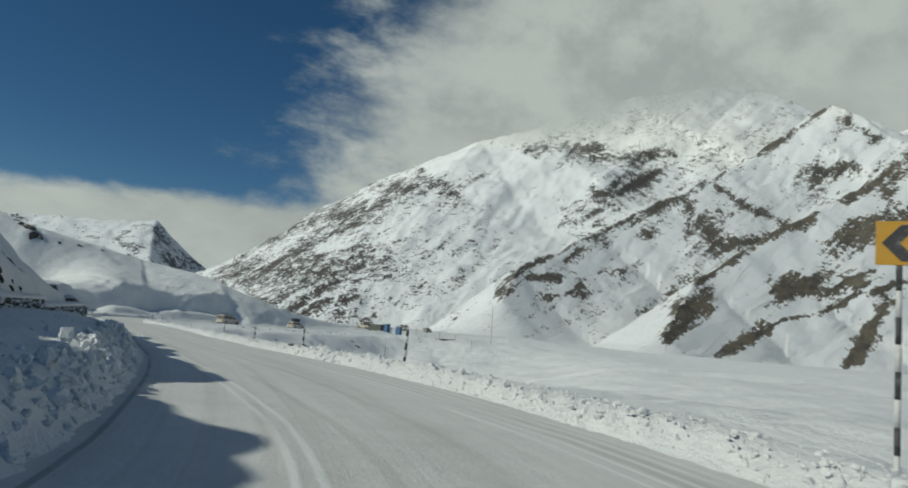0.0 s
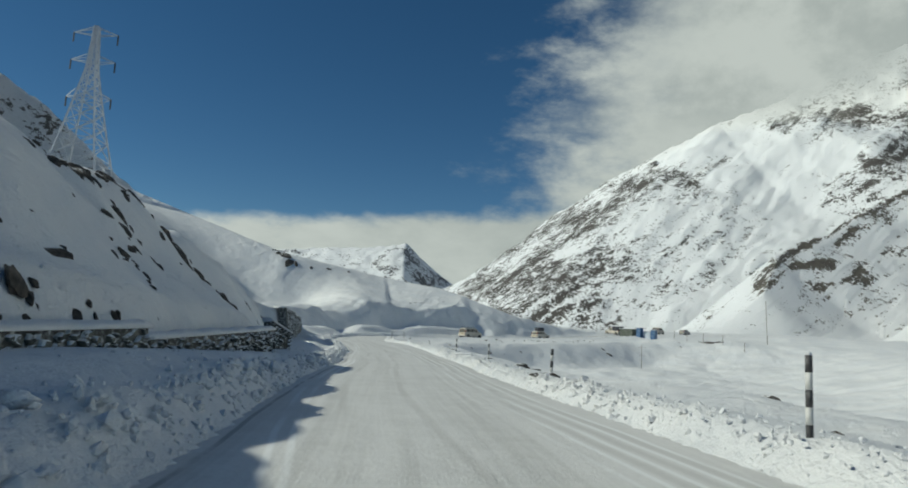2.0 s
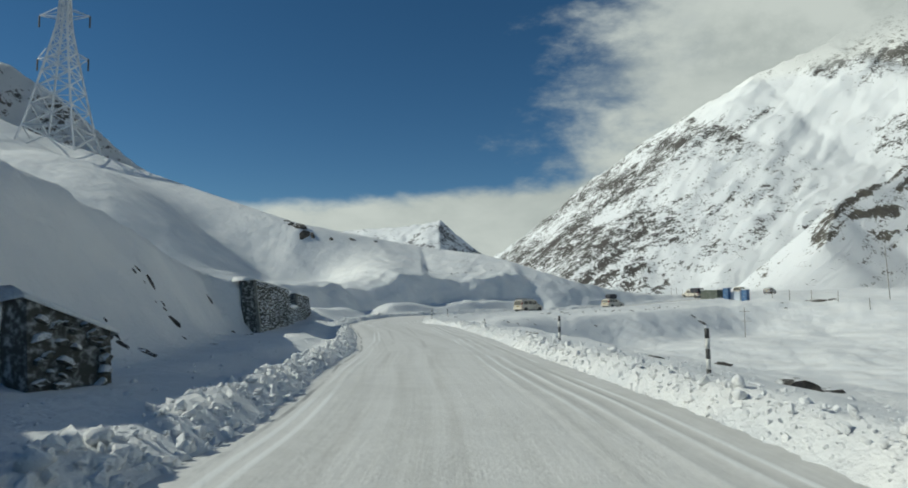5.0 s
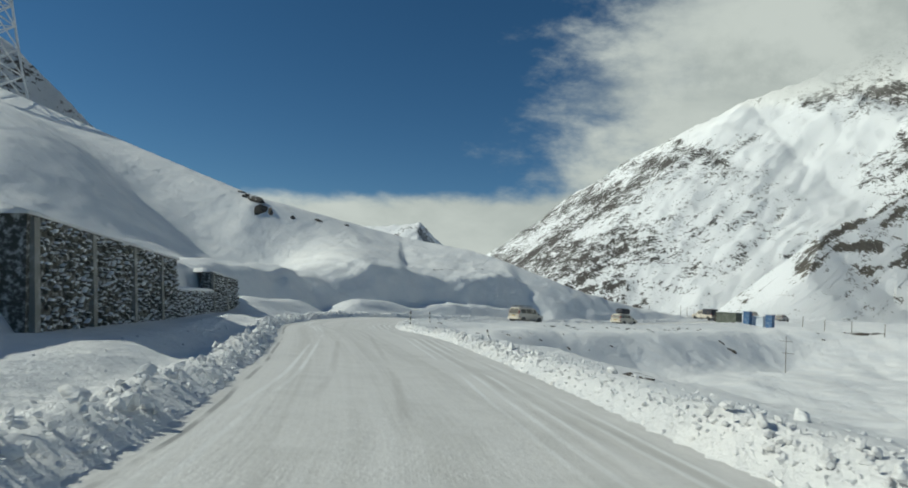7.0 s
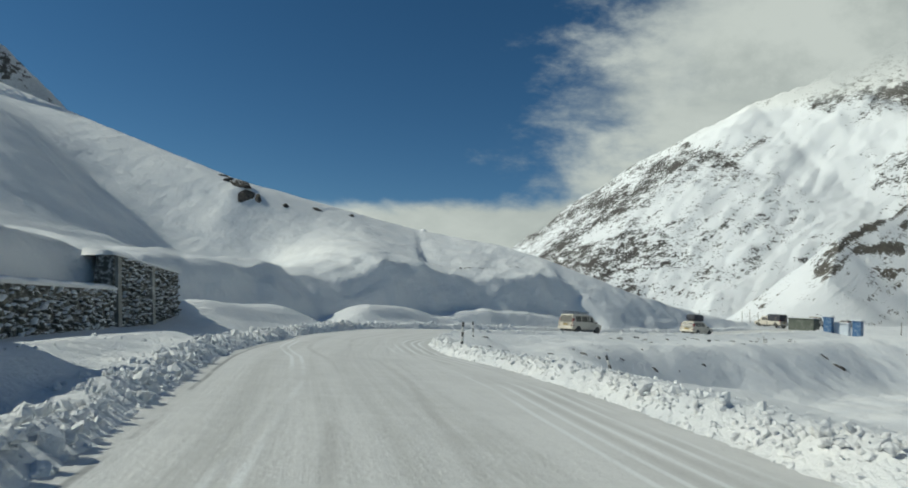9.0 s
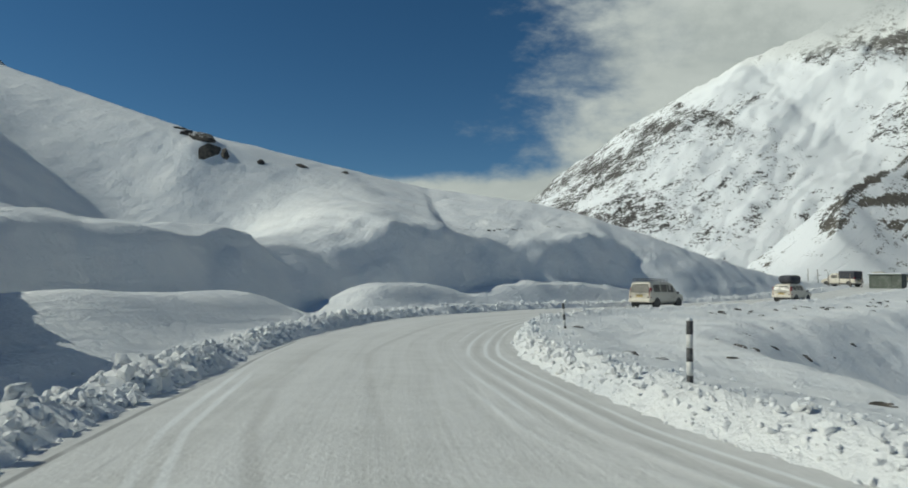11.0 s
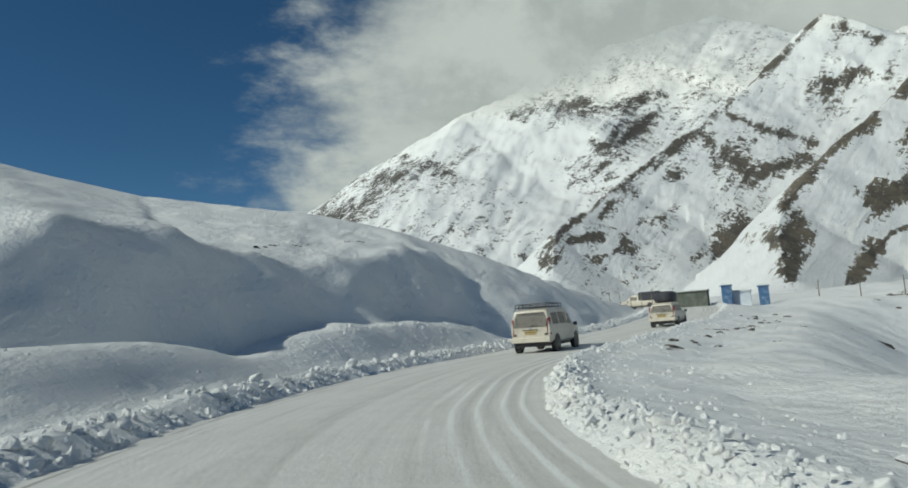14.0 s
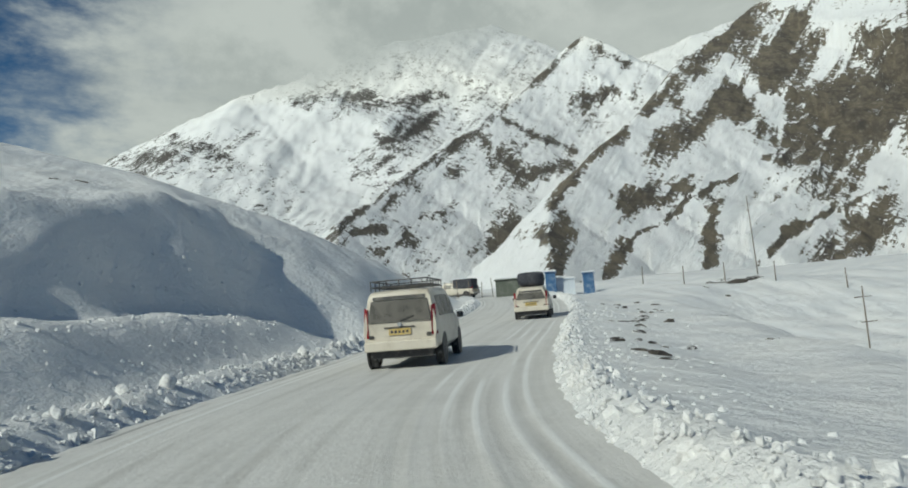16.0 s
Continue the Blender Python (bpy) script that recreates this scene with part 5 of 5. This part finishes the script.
        for yy in (0.78, L - 0.85):
            wh = new("wheel")
            wh.parent = p
            rad = 0.34 if L > 4 else 0.29
            wx = sx * (at_y(yy)[4] - 0.10)
            wh.matrix_local = pose(wx, yy, rad, 0, 90, 0)
            b = bmesh.new()
            prof = [(rad * 0.62, -0.10), (rad * 0.93, -0.105), (rad, -0.07), (rad, 0.07), (rad * 0.93, 0.105), (rad * 0.62, 0.10)]
            seg = 24
            vs = [[b.verts.new((r * math.cos(2 * math.pi * k / seg), r * math.sin(2 * math.pi * k / seg), h)) for r, h in prof] for k in range(seg)]
            for k in range(seg):
                for j in range(len(prof) - 1):
                    b.faces.new((vs[k][j], vs[(k + 1) % seg][j], vs[(k + 1) % seg][j + 1], vs[k][j + 1]))
            bmesh.ops.recalc_face_normals(b, faces=b.faces)
            part("tyre", b, M_RUBBER, wh, "black tyre dusted with snow", True)
            part("rim", tube((0, 0, -0.08), (0, 0, 0.08), rad * 0.64, 16), M_STEEL, wh, "grey steel rim")
            arch = bmesh.new()
            bmesh.ops.create_cone(arch, cap_ends=True, segments=24, radius1=rad * 1.18, radius2=rad * 1.18, depth=0.04, matrix=pose(sx * (at_y(yy)[4] - 0.012), yy, rad + 0.03, 0, 90, 0))
            part("wheel_arch", arch, M_TRIM, p, "dark wheel arch")
    if rack:
        zr = max(s[3] for s in sec)
        rk = new("roof_rack")
        rk.parent = p
        rk.matrix_local = pose(0, 0, zr)
        for z in (0.05, 0.19):
            b = bmesh.new()
            c = [(-0.68, 0.25, z), (0.68, 0.25, z), (0.68, 2.45, z), (-0.68, 2.45, z)]
            for k in range(4):
                strut(b, c[k], c[(k + 1) % 4], 0.03)
            part("rail", b, M_TRIM, rk, "black steel rail")
        for k in range(6):
            for sx in (-1, 1):
                part("stay", strutted((sx * 0.68, 0.25 + 0.44 * k, -0.04), (sx * 0.68, 0.25 + 0.44 * k, 0.19), 0.025), M_TRIM, rk)
        for sx in (-0.3, 0, 0.3):
            part("stay", strutted((sx, 0.25, 0.05), (sx, 0.25, 0.19), 0.025), M_TRIM, rk)
        for k in range(7):
            part("slat", boxed(-0.62, 0.62, 0.40 + 0.33 * k, 0.46 + 0.33 * k, 0.05, 0.08), M_TRIM, rk)
    return p


def load(x, y, z, yaw, w, l, h, seed, label):
    """A tarpaulin-wrapped load roped on a roof."""
    b = bmesh.new()
    bmesh.ops.create_cube(b, size=1)
    bmesh.ops.subdivide_edges(b, edges=b.edges[:], cuts=5, use_grid_fill=True)
    for v in b.verts:
        q = v.co * 2
        r = (abs(q.x) ** 5 + abs(q.y) ** 5 + abs(q.z) ** 5) ** 0.2
        q = q / r
        q *= 1 + 0.12 * noise.noise(Vector((q.x * 2 + seed, q.y * 2, q.z * 2)))
        v.co = Vector((q.x * w / 2, q.y * l / 2, (q.z + 1) * h / 2))
    ob = part("roof_load", b, M_BAG, None, "", True)
    ob.matrix_world = pose(x, y, z, 0, 0, yaw)
    return tagged(ob, label, "luggage")


def road_height(x, y):
    return float(road_z(np.array([along([x], [y])[0][0]]))[0])


def parked(name, sec, m, label, yp, u, **kw):
    x, y, yaw = place(yp, u)
    return car(name, sec, m, label, x, y, yaw, **kw), x, y, yaw


parked("people_carrier", SUV, M_BODY, "dusty white people carrier with a black roof rack", 132.2, -1.0, rack=True)
_, lx, ly, lyaw = parked("hatchback", HATCH, M_BODY, "white hatchback carrying dark luggage on its roof", 146.5, 1.0, rack=False)
load(lx - 1.5 * math.sin(radians(lyaw)), ly + 1.5 * math.cos(radians(lyaw)), road_height(lx, ly) + 1.53, lyaw, 1.25, 1.7, 0.72, 3, "dark tarpaulin-wrapped luggage roped on a roof")
pickup_x, pickup_y, pickup_yaw = place(183.0, -2.6)
pickup = car("pickup", PICKUP, M_BODY, "white pickup with a dark canvas cover over its bed", pickup_x, pickup_y, pickup_yaw + 58)
part("canvas_cover", boxed(-0.86, 0.86, 0.04, 2.28, 1.0, 2.05, 0.14), M_BAG, pickup, "dark canvas stretched over the bed")
parked("jeep", SUV, M_BODY, "white off-road car on the far snowy road", 205.0, -2.2)
parked("grey_car", HATCH, M_GREYCAR, "dusty grey hatchback on the far snowy road", 217.0, -0.6)


# ---------------------------------------------------------------- cabins, fence and poles by the far bend
M_BLUE = paint("blue_sheet_metal", (0.05, 0.13, 0.27), 0.5, 0.1, (0.35, 0.42, 0.5), 0.6, 2.2)
M_PALEBLUE = paint("pale_blue_sheet", (0.55, 0.60, 0.66), 0.6, 0, (0.75, 0.78, 0.8), 0.6, 1.5)
M_GREENCABIN = paint("grey_green_board", (0.10, 0.115, 0.095), 0.8, 0, (0.3, 0.3, 0.28), 0.4, 1.2)
M_WOOD = paint("grey_wood", (0.17, 0.14, 0.11), 0.85, 0, (0.5, 0.5, 0.5), 0.4, 4)


def cabin(name, x, y, yaw, w, d, h, m, label):
    p = thing(name, pose(x, y, gz(x, y) - 0.15, 0, 0, yaw), label, "cabin")
    part("wall", boxed(-w / 2, w / 2, -d / 2, -d / 2 + 0.06, 0, h, 0.01), m, p)
    part("wall", boxed(-w / 2, w / 2, d / 2 - 0.06, d / 2, 0, h, 0.01), m, p)
    part("wall", boxed(-w / 2, -w / 2 + 0.06, -d / 2 + 0.062, d / 2 - 0.062, 0, h, 0.01), m, p)
    part("wall", boxed(w / 2 - 0.06, w / 2, -d / 2 + 0.062, d / 2 - 0.062, 0, h, 0.01), m, p)
    for k in range(int(w / 0.25)):
        part("rib", boxed(-w / 2 + 0.1 + 0.25 * k, -w / 2 + 0.14 + 0.25 * k, -d / 2 - 0.02, -d / 2 + 0.001, 0.02, h - 0.02), m, p)
    part("door", boxed(-w * 0.18, w * 0.2, -d / 2 - 0.045, -d / 2 - 0.021, 0.1, min(h - 0.2, 1.9), 0.008), m, p, "closed sheet-metal door")
    part("roof", boxed(-w / 2 - 0.12, w / 2 + 0.12, -d / 2 - 0.15, d / 2 + 0.15, h + 0.002, h + 0.08, 0.01), m, p)
    part("roof_snow", boxed(-w / 2 - 0.08, w / 2 + 0.08, -d / 2 - 0.1, d / 2 + 0.1, h + 0.082, h + 0.24, 0.07), M_SNOW, p, "snow on the roof")


cabin("blue_cabin", -5.9, 175.9, -28, 1.0, 1.1, 2.1, M_BLUE, "small blue sheet-metal cabin with snow on its roof")
cabin("blue_cabin", -2.7, 174.2, -28, 1.0, 1.1, 2.1, M_BLUE, "small blue sheet-metal cabin beside a snow heap")
cabin("white_cabin", -4.3, 176.1, -28, 2.0, 1.0, 1.55, M_PALEBLUE, "low pale blue shelter between the blue cabins")
cabin("grey_cabin", -8.6, 178.8, -28, 3.4, 2.2, 1.9, M_GREENCABIN, "low grey-green boarded cabin")


def pole(x, y, tall, r, label="thin wooden pole standing in the snow", lean=0.0):
    p = thing("pole", pose(x, y, gz(x, y) - 0.2, 0, lean, 0), label, "pole", "poles by the far bend")
    part("shaft", tube((0, 0, 0), (0, 0, tall), r, 8, r * 0.7), M_WOOD, p, "", True)
    return p


rp = np.random.RandomState(9)
for k in range(8):
    pole(-16.5 + 1.15 * k, 184.0 - 0.4 * k, 1.9 + 0.4 * rp.rand(), 0.05, "grey fence post in deep snow", rp.uniform(-4, 4))
for x, y, h in ((1.6, 171.5, 1.9), (4.2, 168.8, 2.0), (7.4, 167.0, 2.2), (11.0, 164.6, 2.0), (14.8, 160.5, 2.0), (-22.8, 196, 2.2), (-30, 205, 2.4)):
    pole(x, y, h, 0.06, "grey wooden post in the snow", rp.uniform(-3, 3))
mast = pole(20.5, 176.0, 9.5, 0.07, "tall thin mast beyond the snowy flat", -2)
ant = pole(-3.6, 144.8, 4.6, 0.05, "thin pole with a crossbar in the hollow")
part("crossbar", strutted((-0.7, 0, 4.0), (0.7, 0, 4.0), 0.05), M_WOOD, ant)
part("crossbar", strutted((-0.4, 0, 2.6), (0.9, 0, 2.6), 0.05), M_WOOD, ant)
